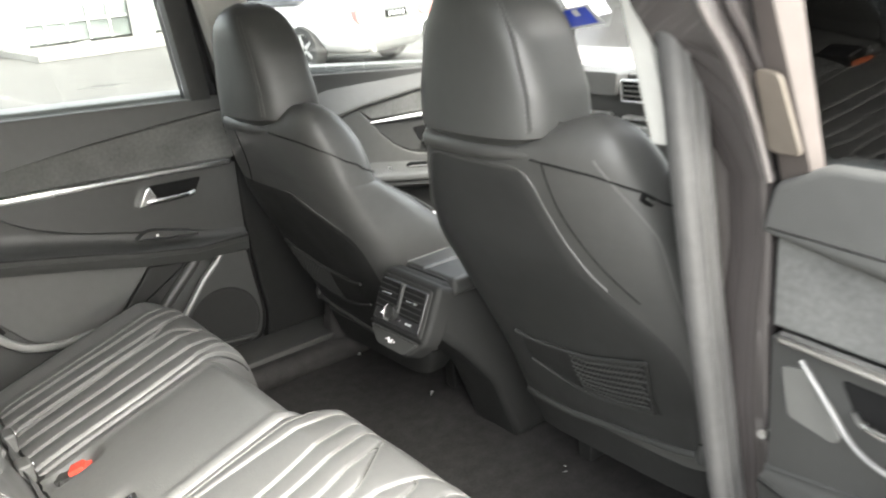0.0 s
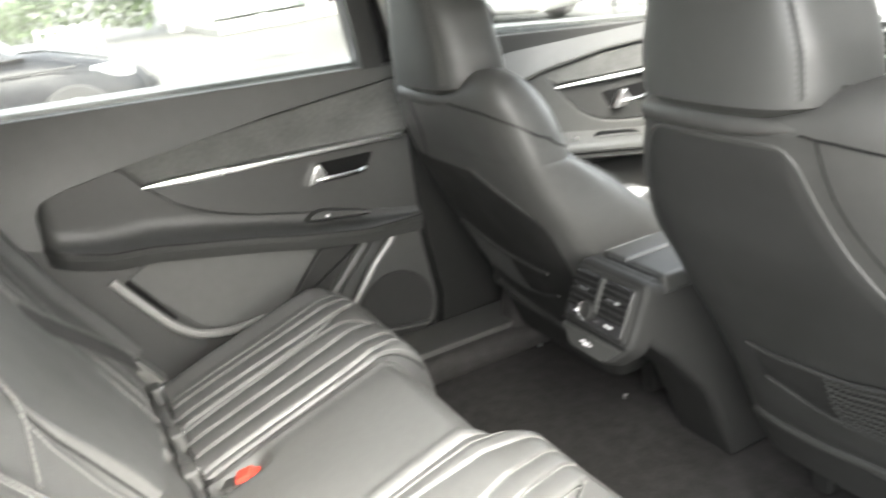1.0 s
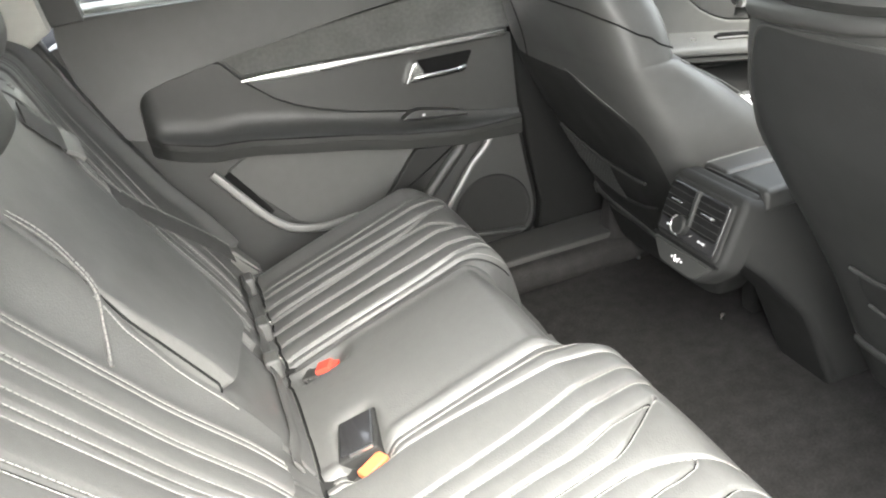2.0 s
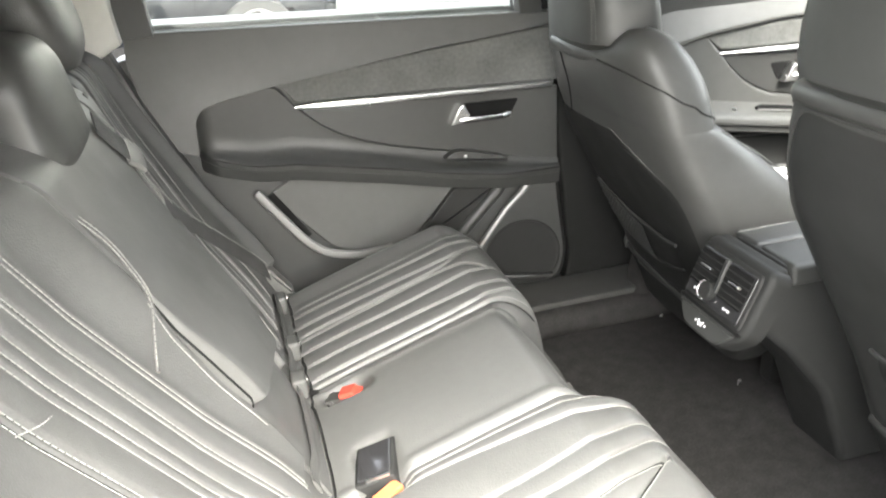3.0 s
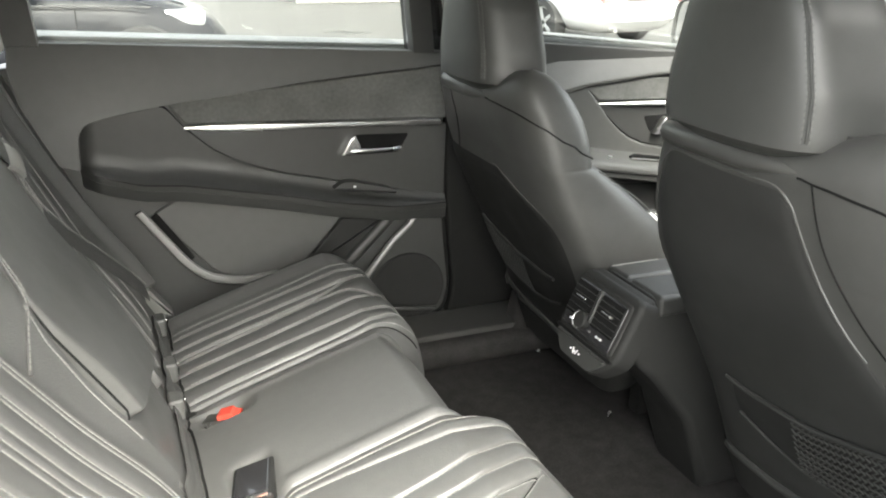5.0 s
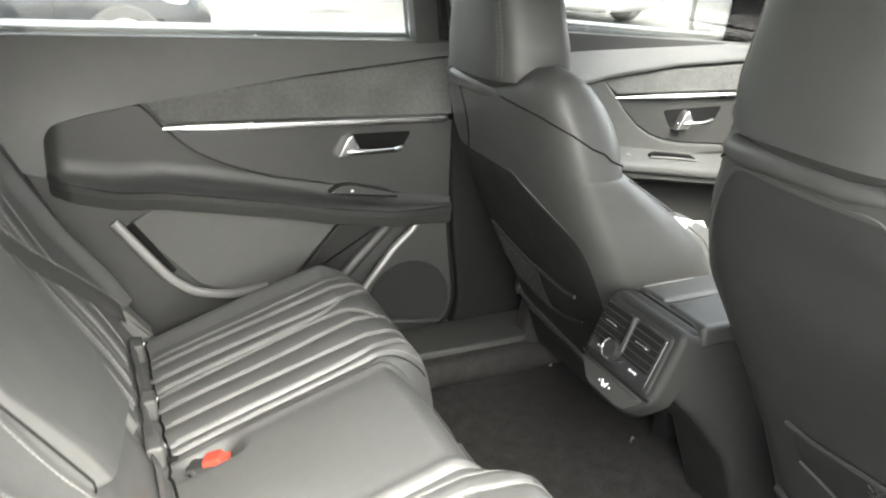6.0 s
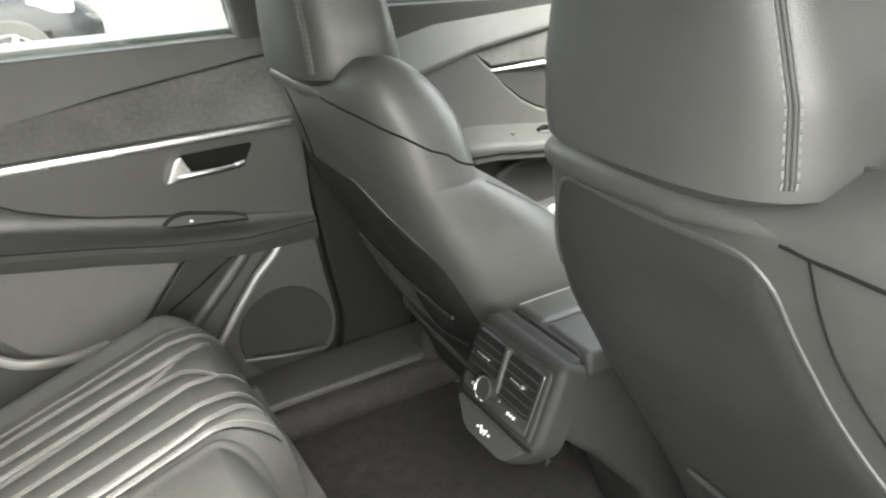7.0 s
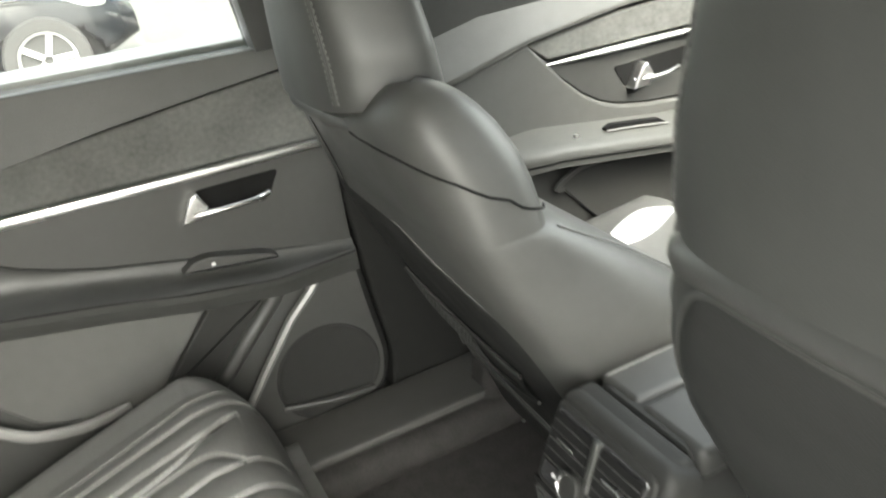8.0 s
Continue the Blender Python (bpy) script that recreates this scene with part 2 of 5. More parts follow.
# ---- car body ----
body = thing("car_interior_shell", "dark brown car shell with black carpet and grey pillar trims", "car shell")
part("floor_pan", box(-1.0, 1.5, -0.72, 0.72, 0.26, 0.335, 0.005), CARPET, body, "black carpeted floor")
part("roof_lining", box(-1.9, 0.57, -0.66, 0.66, 1.53, 1.58, 0.02), LIGHT_TRIM, body, "pale grey headliner")
part("rear_wall", box(-1.95, -1.9, -0.75, 0.75, 0.3, 1.0, 0.01), PLASTIC, body)
# out of view; its dark tint is added to keep light off the seat backs
g = part("rear_pane", box(-1.92, -1.91, -0.7, 0.7, 1.0, 1.53, 0), PRIVACY, body, "dark tinted rear window")
g = part("windscreen", sheet(lambda u, v: (0.55 + 0.67 * u, v, 1.55 - 0.49 * u ** 1.75), list(np.linspace(0, 1, 11)), [-0.66, 0, 0.66]), CLEAR, body, "clear windscreen")
g.visible_shadow = False
for sgn in (1, -1):
    for ax in (-1.45, 1.25):
        part("road_wheel", move(lathe([(0.001, -0.1), (0.3, -0.1), (0.34, -0.08), (0.34, 0.08), (0.3, 0.1), (0.001, 0.1)], 32), Matrix.Translation((ax, 0.78 * sgn, 0.34))), TYRE, body, "black road wheel")
part("parcel_deck", box(-1.9, -0.99, -0.62, 0.62, 0.86, 0.9, 0.01), CARPET, body)
for sgn in (1, -1):
    part("sill_plate", box(-0.62, 1.2, min(0.6 * sgn, 0.74 * sgn), max(0.6 * sgn, 0.74 * sgn), 0.33, 0.415, 0.012), SILL, body, "grey plastic sill plate")
    part("floor_edge", slab([(-0.6, 0.33), (1.2, 0.33), (1.2, 0.4), (-0.6, 0.4)], 0.56 * sgn, 0.6 * sgn, 0.03, 4), CARPET, body, "carpeted floor edge")
    part("rocker", box(-0.75, 1.3, min(0.76 * sgn, 0.88 * sgn), max(0.76 * sgn, 0.88 * sgn), 0.2, 0.36, 0.03), PAINT, body, "brown painted rocker panel")
    part("roof_rail", sweep([Vector((x, 0.66 * sgn, z)) for x, z in ((-1.9, 1.46), (-1.0, 1.51), (-0.2, 1.535), (0.5, 1.5), (0.8, 1.37), (1.14, 1.1))], 0.09, 0.09, (0, 0, 1), 12), PAINT if sgn < 0 else PLASTIC, body, "painted roof rail" if sgn < 0 else "black roof rail trim")
    part("rear_quarter", slab([(-1.95, 0.7), (-1.85, 0.7), (-1.75, 0.5), (-1.15, 0.5), (-1.05, 0.7), (-0.985, 0.8), (-1.0, 1.1), (-1.0, 1.5), (-1.95, 1.5)], 0.75 * sgn, 0.84 * sgn, 0.01), PAINT, body, "brown painted rear quarter")
    part("quarter_trim", slab([(-1.9, 0.34), (-0.62, 0.34), (-0.76, 0.62), (-0.93, 1.0), (-0.985, 1.14), (-1.9, 1.14)], 0.70 * sgn, 0.745 * sgn, 0.01), PLASTIC, body, "black rear quarter trim")
    part("wheel_house", slab([(-1.3, 0.33), (-0.62, 0.33), (-0.78, 0.6), (-0.97, 1.0), (-1.3, 1.1)], 0.62 * sgn, 0.698 * sgn, 0.01), PLASTIC, body, "black wheel arch trim")
    # pillar between the doors: pale above, black below
    up = [(-0.02, 1.13), (0.09, 1.13), (0.05, 1.52), (-0.09, 1.52)] if sgn > 0 else [(-0.075, 1.15), (0.06, 1.15), (-0.03, 1.52), (-0.19, 1.52)]
    lo = [(0.014, 0.4), (0.3, 0.4), (0.25, 0.8), (0.12, 1.125), (0.008, 1.125), (-0.001, 0.8), (0.013, 0.6), (0.027, 0.48)] if sgn > 0 else [(0.13, 0.4), (0.26, 0.4), (0.16, 0.8), (0.08, 1.145), (-0.05, 1.145), (0.01, 0.88)]
    part("pillar_trim_upper", slab(up, 0.665 * sgn, 0.70 * sgn, 0.01, 3), LIGHT_TRIM, body, "pale grey upper pillar trim")
    # the far side's shade is put into a deeper black of the same trim
    part("pillar_trim_lower", slab(lo, 0.742 if sgn > 0 else -0.672, 0.79 if sgn > 0 else -0.71, 0.01, 3), SHADED_TRIM if sgn > 0 else LOWTRIM, body, "black lower pillar trim")
    outer = [(0.09, 0.36), (0.24, 0.36), (0.1, 0.9), (-0.02, 1.52), (-0.26, 1.52), (-0.165, 1.319), (-0.116, 1.262), (-0.071, 1.194), (-0.032, 1.115), (-0.016, 1.027), (-0.013, 0.939), (0.0, 0.8), (0.04, 0.58)]
    if sgn > 0:
        outer = [(0.0, 0.36), (0.3, 0.36), (0.25, 0.9), (0.0, 1.1), (-0.0, 0.85)]
    part("pillar_panel", slab(outer, 0.83 if sgn > 0 else -0.80, 0.795 if sgn > 0 else -0.715, 0.012, 3), PAINT if sgn < 0 else PLASTIC, body, "brown painted door pillar" if sgn < 0 else "black pillar panel")
    rp = [(-0.944, 1.13), (-0.949, 1.178), (-0.95, 1.212), (-0.943, 1.237), (-0.92, 1.28), (-0.888, 1.325), (-0.86, 1.366), (-0.78, 1.5)]
    part("rear_pillar_trim", slab([(p.x, p.y) for p in spline([(x, z, 0) for x, z in rp], 5)] + [(-1.0, 1.5), (-1.15, 1.3), (-1.15, 1.1), (-0.985, 1.108)], 0.655 * sgn, 0.715 * sgn, 0.012, 3), LIGHT_TRIM, body, "pale grey rear pillar trim")

part("doorway_flange", undercut(slab([(-0.86, 1.47), (-0.905, 1.37), (-0.957, 1.285), (-0.986, 1.2), (-0.99, 1.14), (-0.964, 1.03), (-0.865, 0.78), (-0.735, 0.56), (-0.615, 0.43), (-0.7, 0.3), (-1.08, 0.6), (-1.1, 1.2), (-1.0, 1.5)], -0.80, -0.742, 0.015, 3), 1.15, 0.22), PAINT, body, "brown painted doorway flange")

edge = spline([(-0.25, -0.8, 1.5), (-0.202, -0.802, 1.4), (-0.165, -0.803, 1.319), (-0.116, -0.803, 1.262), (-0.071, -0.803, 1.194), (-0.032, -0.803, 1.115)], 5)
# this strip carries the edge's highlight in its bright metal colour
part("pillar_edge", sweep(edge, 0.011, 0.011, (0, 1, 0), 12), EDGE_HIGHLIGHT, body, "rolled edge of the door pillar, its highlight in the bright metal")
part("pillar_ridge", sweep([p + Vector((0.034, -0.002, 0.006)) for p in edge], 0.012, 0.012, (0, 1, 0), 10), PAINT, body, "brown ridge of the door pillar")
part("bolt", move(lathe([(0.001, 0.006), (0.006, 0.006), (0.008, 0.003), (0.008, -0.012)], 14, "Z"), Matrix.Translation((-0.012, -0.8, 0.773)) @ Matrix.Rotation(radians(-70), 4, "Y")), CHROME, body, "bright bolt head on the pillar")

part("pillar_cover", slab([(-0.045, 1.09), (0.09, 1.09), (0.04, 1.52), (-0.1, 1.52)], 0.775, 0.81, 0.004), GLOSS, body, "gloss black pillar cover")

part("pillar_foot", tilted(slab(rounded([(0.09, 0.335), (0.42, 0.335), (0.42, 0.52), (0.2, 0.5)], 0.07, 6), 0.575, 0.635, 0.03, 4), 0.4, 0.9), CARPET, body, "dark carpeted foot of the pillar")

# rubber seal round the near doorway
seal = spline([(0.08, -0.735, 0.42), (0.018, -0.735, 0.62), (-0.04, -0.735, 0.88), (-0.063, -0.735, 1.0), (-0.087, -0.735, 1.14), (-0.118, -0.73, 1.32), (-0.2, -0.715, 1.47), (-0.45, -0.7, 1.5), (-0.72, -0.7, 1.49), (-0.843, -0.715, 1.45), (-0.889, -0.735, 1.37), (-0.941, -0.738, 1.285), (-0.971, -0.738, 1.2), (-0.975, -0.737, 1.14), (-0.951, -0.735, 1.04), (-0.85, -0.735, 0.78), (-0.72, -0.735, 0.56), (-0.6, -0.735, 0.44), (-0.4, -0.735, 0.42), (-0.1, -0.735, 0.42), (0.08, -0.735, 0.42)], 6)
part("door_seal", sweep(seal, 0.024, 0.032, (0, 1, 0), 12), RUBBER, body, "grey rubber door seal")
# its broad soft lip along the door pillar, with two ridges
lip = spline([(0.075, -0.736, 0.44), (0.014, -0.737, 0.63), (-0.045, -0.737, 0.9), (-0.065, -0.737, 1.0), (-0.089, -0.737, 1.14), (-0.118, -0.734, 1.32), (-0.17, -0.728, 1.44)], 6)
part("seal_lip", sweep(lip, 0.058, 0.034, (0, 1, 0), 16, power=2.8), SEALRUBBER, body, "broad grey lip of the door seal")
for dx, dy, w_ in ((-0.012, -0.0165, 0.006), (0.006, -0.0165, 0.004)):
    part("seal_ridge", sweep([p + Vector((dx, dy, 0)) for p in lip], w_, w_, (0, 1, 0), 8), SEALRUBBER, body, "fine ridge of the door seal")
part("seal_gap", sweep([p + Vector((0.032, 0.0, 0)) for p in lip], 0.012, 0.012, (0, 1, 0), 8), DARK, body, "dark gap beside the door seal")


# outer skin above and at both ends
part("roof_skin", sheet(lambda u, v: (-1.95 + 2.52 * u, v, 1.6 - 0.3 * max(0, u - 0.86) - 0.35 * max(0, 0.1 - u) - 0.05 * (v / 0.68) ** 4), list(np.linspace(0, 1, 20)), list(np.linspace(-0.68, 0.68, 16))), PAINT, body, "dark brown roof skin")
part("bonnet", sheet(lambda u, v: (1.26 + 0.95 * u, v * (1 - 0.12 * u * u), 1.02 - 0.1 * u - 0.18 * u ** 6 - 0.05 * (v / 0.82) ** 4), list(np.linspace(0, 1, 20)), list(np.linspace(-0.82, 0.82, 16))), PAINT, body, "dark brown bonnet")
part("front_panel", box(2.1, 2.2, -0.7, 0.7, 0.25, 0.72, 0.04, 4), PAINT, body, "dark brown front panel")
for sgn in (1, -1):
    part("wing", slab(rounded([(1.27, 0.34), (1.62, 0.34), (1.62, 0.7), (2.15, 0.7), (2.18, 0.82), (1.27, 0.98)], 0.03), 0.86 * sgn, 0.80 * sgn, 0.02, 3), PAINT, body, "dark brown front wing")
part("tailgate", slab([(-1.95, 0.4), (-2.05, 0.45), (-2.03, 0.98), (-1.96, 0.98)], -0.74, 0.74, 0.02, 3), PAINT, body, "dark brown tailgate")

# fittings of the near door pillar
for k in range(2):
    part("sticker", box(-0.066 - 0.008 * k, -0.055 - 0.008 * k, -0.78, -0.768, 1.187 + 0.017 * k, 1.197 + 0.017 * k, 0.0005), GREYTRIM, body, "small grey sticker")
part("striker_bolt", move(lathe([(0.001, -0.014), (0.008, -0.013), (0.013, -0.008), (0.013, 0.012)], 20), Matrix.Translation((0.052, -0.815, 0.725))), CHROME, body, "bright striker bolt")
part("hinge_bolt", move(lathe([(0.001, -0.01), (0.007, -0.008), (0.009, 0.01)], 16), Matrix.Translation((0.05, -0.812, 0.79))), CHROME, body)


# ---- rear door, trim facing the cabin ----
def arm_top(x):
    """The upper edge of the soft corner panel and armrest along the rear door."""
    return float(np.interp(x, [-0.84, -0.832, -0.82, -0.8, -0.743, -0.672, -0.66, -0.645, -0.621, -0.565, -0.516, -0.47, -0.401, -0.347, -0.276, -0.171, -0.05, 0.0], [0.93, 0.955, 0.97, 0.979, 0.989, 1.001, 0.999, 0.983, 0.951, 0.9, 0.871, 0.852, 0.829, 0.817, 0.8, 0.775, 0.748, 0.737]))


def rear_door(label):
    d = thing("rear_car_door", label, "car door", "rear doors")
    part("outer_skin", slab([(0.0, 0.34), (0.05, 0.8), (0.02, 1.09), (-0.95, 1.14), (-0.9, 0.9), (-0.72, 0.55), (-0.55, 0.34)], 0.90, 0.83, 0.02, 3), PAINT, d, "brown metallic outer skin")
    base = rounded([(0.0, 1.05), (-0.97, 1.09), (-1.0, 1.05), (-0.93, 0.86), (-0.83, 0.62), (-0.69, 0.42), (-0.5, 0.385), (-0.1, 0.385), (0.0, 0.41), (0.018, 0.48), (0.004, 0.6), (-0.01, 0.8)], 0.03)
    part("trim_panel", slab(base, 0.748, 0.825, 0.006), PLASTIC, d, "black plastic trim panel")
    top = [(-0.002, 1.09), (-0.945, 1.138), (-0.95, 1.08), (-0.935, 1.0), (-0.885, 0.885), (-0.838, 0.868), (-0.8345, 0.945), (-0.82, 0.9685), (-0.743, 0.9875), (-0.662, 1.0), (-0.35, 1.036), (-0.002, 1.062)]
    part("sill_pad", tilted(slab(rounded(top, 0.012, 3), 0.726, 0.78, 0.003, 2), 1.03, 0.25), SOFT, d, "soft black window sill pad")
    part("outer_waist_seal", slab([(0.0, 1.088), (-0.94, 1.136), (-0.94, 1.148), (0.0, 1.1)], 0.80, 0.905, 0.004), WAIST, d, "pale outer waist strip")
    part("fabric_insert", slab([(-0.003, 1.058), (-0.35, 1.032), (-0.655, 1.005), (-0.618, 0.956), (-0.003, 0.932)], 0.733, 0.755, 0.006, 3), FABRIC, d, "grey flannel fabric insert")
    part("chrome_strip", sweep([Vector((-0.622 + 0.6 * k / 12, 0.73 - 0.004 * math.sin(k / 12 * 3.1), 0.948 - 0.024 * k / 12)) for k in range(13)], 0.0175, 0.016, (0, 1, 0), 8, lambda u: min(1, 0.3 + u * 6)), CHROME, d, "satin chrome strip")
    mid = [(-0.61, 0.942), (-0.003, 0.918)] + [(-0.006 - 0.606 * k / 20, arm_top(-0.006 - 0.606 * k / 20) - 0.006) for k in range(21)]
    part("handle_panel", slab(mid[:-1], 0.734, 0.757, 0.003, 2), PLASTIC, d, "dark panel round the door handle")
    # pull handle before a flat plate; the cup's shade is its near-black colour
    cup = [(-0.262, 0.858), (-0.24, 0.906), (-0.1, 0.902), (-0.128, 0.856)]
    part("handle_cup_shade", slab(cup, 0.7325, 0.75, 0.002, 2, 0.01), DARK, d, "near-black plate for the shaded handle recess")
    h = part("door_handle", sweep(spline([(-0.262, 0.722, 0.87), (-0.24, 0.713, 0.872), (-0.2, 0.71, 0.871), (-0.15, 0.714, 0.87), (-0.125, 0.73, 0.869)], 5), 0.012, 0.012, (0, 1, 0), 10, lambda u: 1.1 - 0.5 * u), CHROME, d, "chrome door handle")
    part("handle_root", slab([(-0.275, 0.862), (-0.243, 0.862), (-0.226, 0.88), (-0.24, 0.907), (-0.252, 0.902)], 0.712, 0.74, 0.004, 3), CHROME, h)
    # armrest: swollen body with a hollow upper side
    rings = []
    for k in range(61):
        u = k / 60
        x = -0.84 + 0.835 * u
        zt = arm_top(x)
        zb = float(np.interp(x, [-0.84, -0.79, -0.72, -0.636, -0.411, -0.3, -0.157, 0.0], [0.842, 0.824, 0.806, 0.801, 0.755, 0.728, 0.703, 0.688]))
        out = 0.048 * min(1, max(0, (x + 0.88) / 0.25)) ** 0.6 * float(np.interp(x, [-0.16, -0.06, 0.0], [1, 0.55, 0.25]))
        nose = zb + 0.03
        fall = max(0.004, min(0.05, (zt - nose) * 0.75))
        ring = [(x, 0.75, zt), (x, 0.735, zt), (x, 0.7305, zt - 0.004)]
        for t in (0.0, 0.2, 0.4, 0.6, 0.8, 0.93):
            ring.append((x, 0.733 - out * t ** 2.4, nose + 0.006 + fall * (1 - t) ** 1.6))
        ring += [(x, 0.733 - out, nose), (x, 0.734 - out * 0.98, nose - 0.012), (x, 0.735 - out * 0.92, zb + 0.004), (x, 0.735 - out * 0.78, zb - 0.007), (x, 0.738, zb - 0.012), (x, 0.75, zb - 0.012)]
        grow = min(1.0, 0.1 + k / 2)
        rings.append([(q[0], 0.75 - (0.75 - q[1]) * grow, q[2]) for q in ring])
    part("armrest", loft([r[:11] + [(r[0][0], 0.75, r[10][2])] for r in rings]), PLASTIC, d, "padded black armrest")
    part("armrest_underside", loft([[(q[0], q[1] + 0.0015, q[2] - 0.001) for q in r[10:]] + [(r[0][0], 0.75, r[10][2] - 0.001)] for r in rings]), PLASTIC, d, "underside of the armrest")
    seam = [Vector((r[9][0], r[9][1] - 0.0004, r[9][2] + 0.001)) for r in rings[2:]]
    part("armrest_seam", sweep(seam, 0.0025, 0.0025, (0, 1, 0), 6), DARK, d)
    part("armrest_gap", sweep([Vector((r[13][0], 0.7385, r[13][2] - 0.002)) for r in rings[8:]], 0.004, 0.004, (0, 1, 0), 6), LOWTRIM, d, "dark gap under the armrest")
    part("window_switch", slab(rounded([(-0.3, 0.784), (-0.275, 0.799), (-0.25, 0.8), (-0.155, 0.774), (-0.137, 0.76), (-0.2, 0.768)], 0.008), 0.7085, 0.735, 0.003, 2), PLASTIC, d, "black window switch")
    part("switch_mark", box(-0.25, -0.2435, 0.707, 0.712, 0.784, 0.789, 0), WHITE, d, "white mark")
    # lower pocket panel, its pale edge and the slanting struts
    pocket = rounded([(-0.71, 0.755), (-0.648, 0.788), (-0.522, 0.765), (-0.27, 0.705), (-0.4, 0.565), (-0.52, 0.575), (-0.58, 0.6)], 0.016)
    part("pocket_panel", slab(pocket, 0.742, 0.76, 0.006, 3), SOFT, d, "dark grey lower pocket panel")
    part("pocket_edge", sweep(spline([(-0.734, 0.732, 0.766), (-0.69, 0.724, 0.705), (-0.649, 0.717, 0.649), (-0.62, 0.715, 0.62), (-0.585, 0.714, 0.598), (-0.519, 0.714, 0.584), (-0.44, 0.718, 0.586)], 6), 0.021, 0.014, (0, 1, 0), 8, lambda u: 1.0), SATIN, d, "satin grey pocket edge")
    part("pocket_gap", sweep(spline([(-0.704, 0.736, 0.757), (-0.668, 0.735, 0.702), (-0.631, 0.734, 0.643)], 6), 0.016, 0.006, (0, 1, 0), 8), DARK, d)
    part("strut", sweep([Vector((-0.085, 0.726, 0.692)), Vector((-0.105, 0.722, 0.672)), Vector((-0.15, 0.718, 0.635)), Vector((-0.215, 0.718, 0.555)), Vector((-0.27, 0.722, 0.48))], 0.016, 0.02, (0, 1, 0), 8), SATIN, d, "satin grey strut")
    part("strut", sweep([Vector((-0.135, 0.742, 0.715)), Vector((-0.165, 0.741, 0.675)), Vector((-0.225, 0.738, 0.62)), Vector((-0.3, 0.738, 0.545))], 0.03, 0.03, (0, 1, 0), 12), PLASTIC, d, "rounded black strut")
    part("strut_panel", slab(rounded([(-0.272, 0.702), (-0.17, 0.69), (-0.3, 0.55), (-0.395, 0.565)], 0.008), 0.737, 0.76, 0.005, 3), LOWTRIM, d, "dark slanting panel")
    part("speaker_grille", move(lathe([(0.001, -0.001), (0.09, -0.001), (0.093, -0.003), (0.099, -0.003), (0.102, 0.0), (0.102, 0.02)], 48), Matrix.Translation((-0.1, 0.7468, 0.485)) @ Matrix.Diagonal((1, 1, 0.98, 1))), LOWTRIM, d, "round black speaker grille")
    rim_ = [Vector((x, 0.7515, z)) for x, z in rounded([(-0.006, 0.72), (0.004, 0.6), (0.018, 0.48), (0.0, 0.41), (-0.1, 0.387), (-0.3, 0.387)], 0.03)]
    part("edge_seal", sweep(rim_, 0.014, 0.01, (0, 1, 0), 8), DARK, d, "black rubber edge of the door trim")
    part("map_pocket_lip", sweep(spline([(-0.2, 0.738, 0.452), (-0.1, 0.728, 0.437), (-0.025, 0.738, 0.424)], 5), 0.012, 0.014, (0, 1, 0), 8), PLASTIC, d)
    # window frame and pane
    fr = lambda pts: slab(pts, 0.735, 0.80, 0.003, 2)
    part("window_frame", fr([(-0.088, 1.09), (-0.035, 1.088), (-0.075, 1.5), (-0.13, 1.5)]), PLASTIC, d, "black window frame upright")
    part("window_frame", fr([(-0.96, 1.13), (-0.885, 1.13), (-0.9, 1.3), (-0.84, 1.47), (-0.9, 1.5), (-0.98, 1.3)]), PLASTIC, d)
    part("window_frame", fr([(-0.9, 1.5), (-0.84, 1.455), (-0.13, 1.46), (-0.075, 1.5), (-0.12, 1.52), (-0.86, 1.52)]), PLASTIC, d)
    return d


left_rear = rear_door("closed black rear car door with flannel insert and chrome strip")
pane = part("window_pane", slab([(-0.09, 1.08), (-0.9, 1.12), (-0.9, 1.3), (-0.84, 1.47), (-0.13, 1.47)], 0.765, 0.769, 0), GLASS, left_rear, "clear side window glass")
pane.visible_shadow = False
right_rear = copy_thing(left_rear, pose(0.065, -0.82, 0, 0, 0, 80) @ Matrix.Diagonal((1, -1, 1, 1)) @ Matrix.Translation((0, -0.82, 0)))
right_rear["label"] = "open rear car door with grey flannel insert and chrome handle"
for o in right_rear.children:
    if o.name.startswith(("window_frame", "window_pane", "outer_waist_seal")):
        o.data = o.data.copy()
        pane = o.name.startswith("window_pane")
        o.data.materials[0] = TINT if pane else (SOFT if o.name.startswith("outer") else BROWNTRIM)
        o["label"] = "dark tinted window glass" if pane else ("soft black ledge" if o.name.startswith("outer") else "satin brown window frame")
        if not o.name.startswith("outer"):
            for v in o.data.vertices:
                v.co.y -= 0.32 * (v.co.z - 1.1) + (0.022 if pane else 0.0)
                if -0.3 < v.co.x < -0.0615 - 0.1 * (v.co.z - 1.09) and not pane:
                    v.co.x += min(0.042, 0.006 + 0.2 * (v.co.z - 1.09))
                v.co.x += 0.03 + 0.07 * (v.co.z - 1.1)
part("sill_ledge", slab(rounded([(0.012, 1.05), (-0.2, 1.034), (-0.94, 1.05), (-0.94, 1.19), (-0.075, 1.146), (-0.004, 1.112)], 0.012), 0.718, 0.85, 0.012, 5), SOFT, right_rear, "soft sloping ledge under the window")
# thin tan plate: a reflection in the frame, put in as colour
lean = [(-0.012, 0.0), (-0.055, 0.0), (-0.052, 0.093), (-0.02, 0.096)]
bm = slab(rounded([(x, 1.15 + z) for x, z in lean], 0.01), 0.727, 0.733, 0.002)
for v in bm.verts:
    v.co.y -= 0.32 * (v.co.z - 1.1)
    v.co.x += 0.004 + 0.07 * (v.co.z - 1.1)
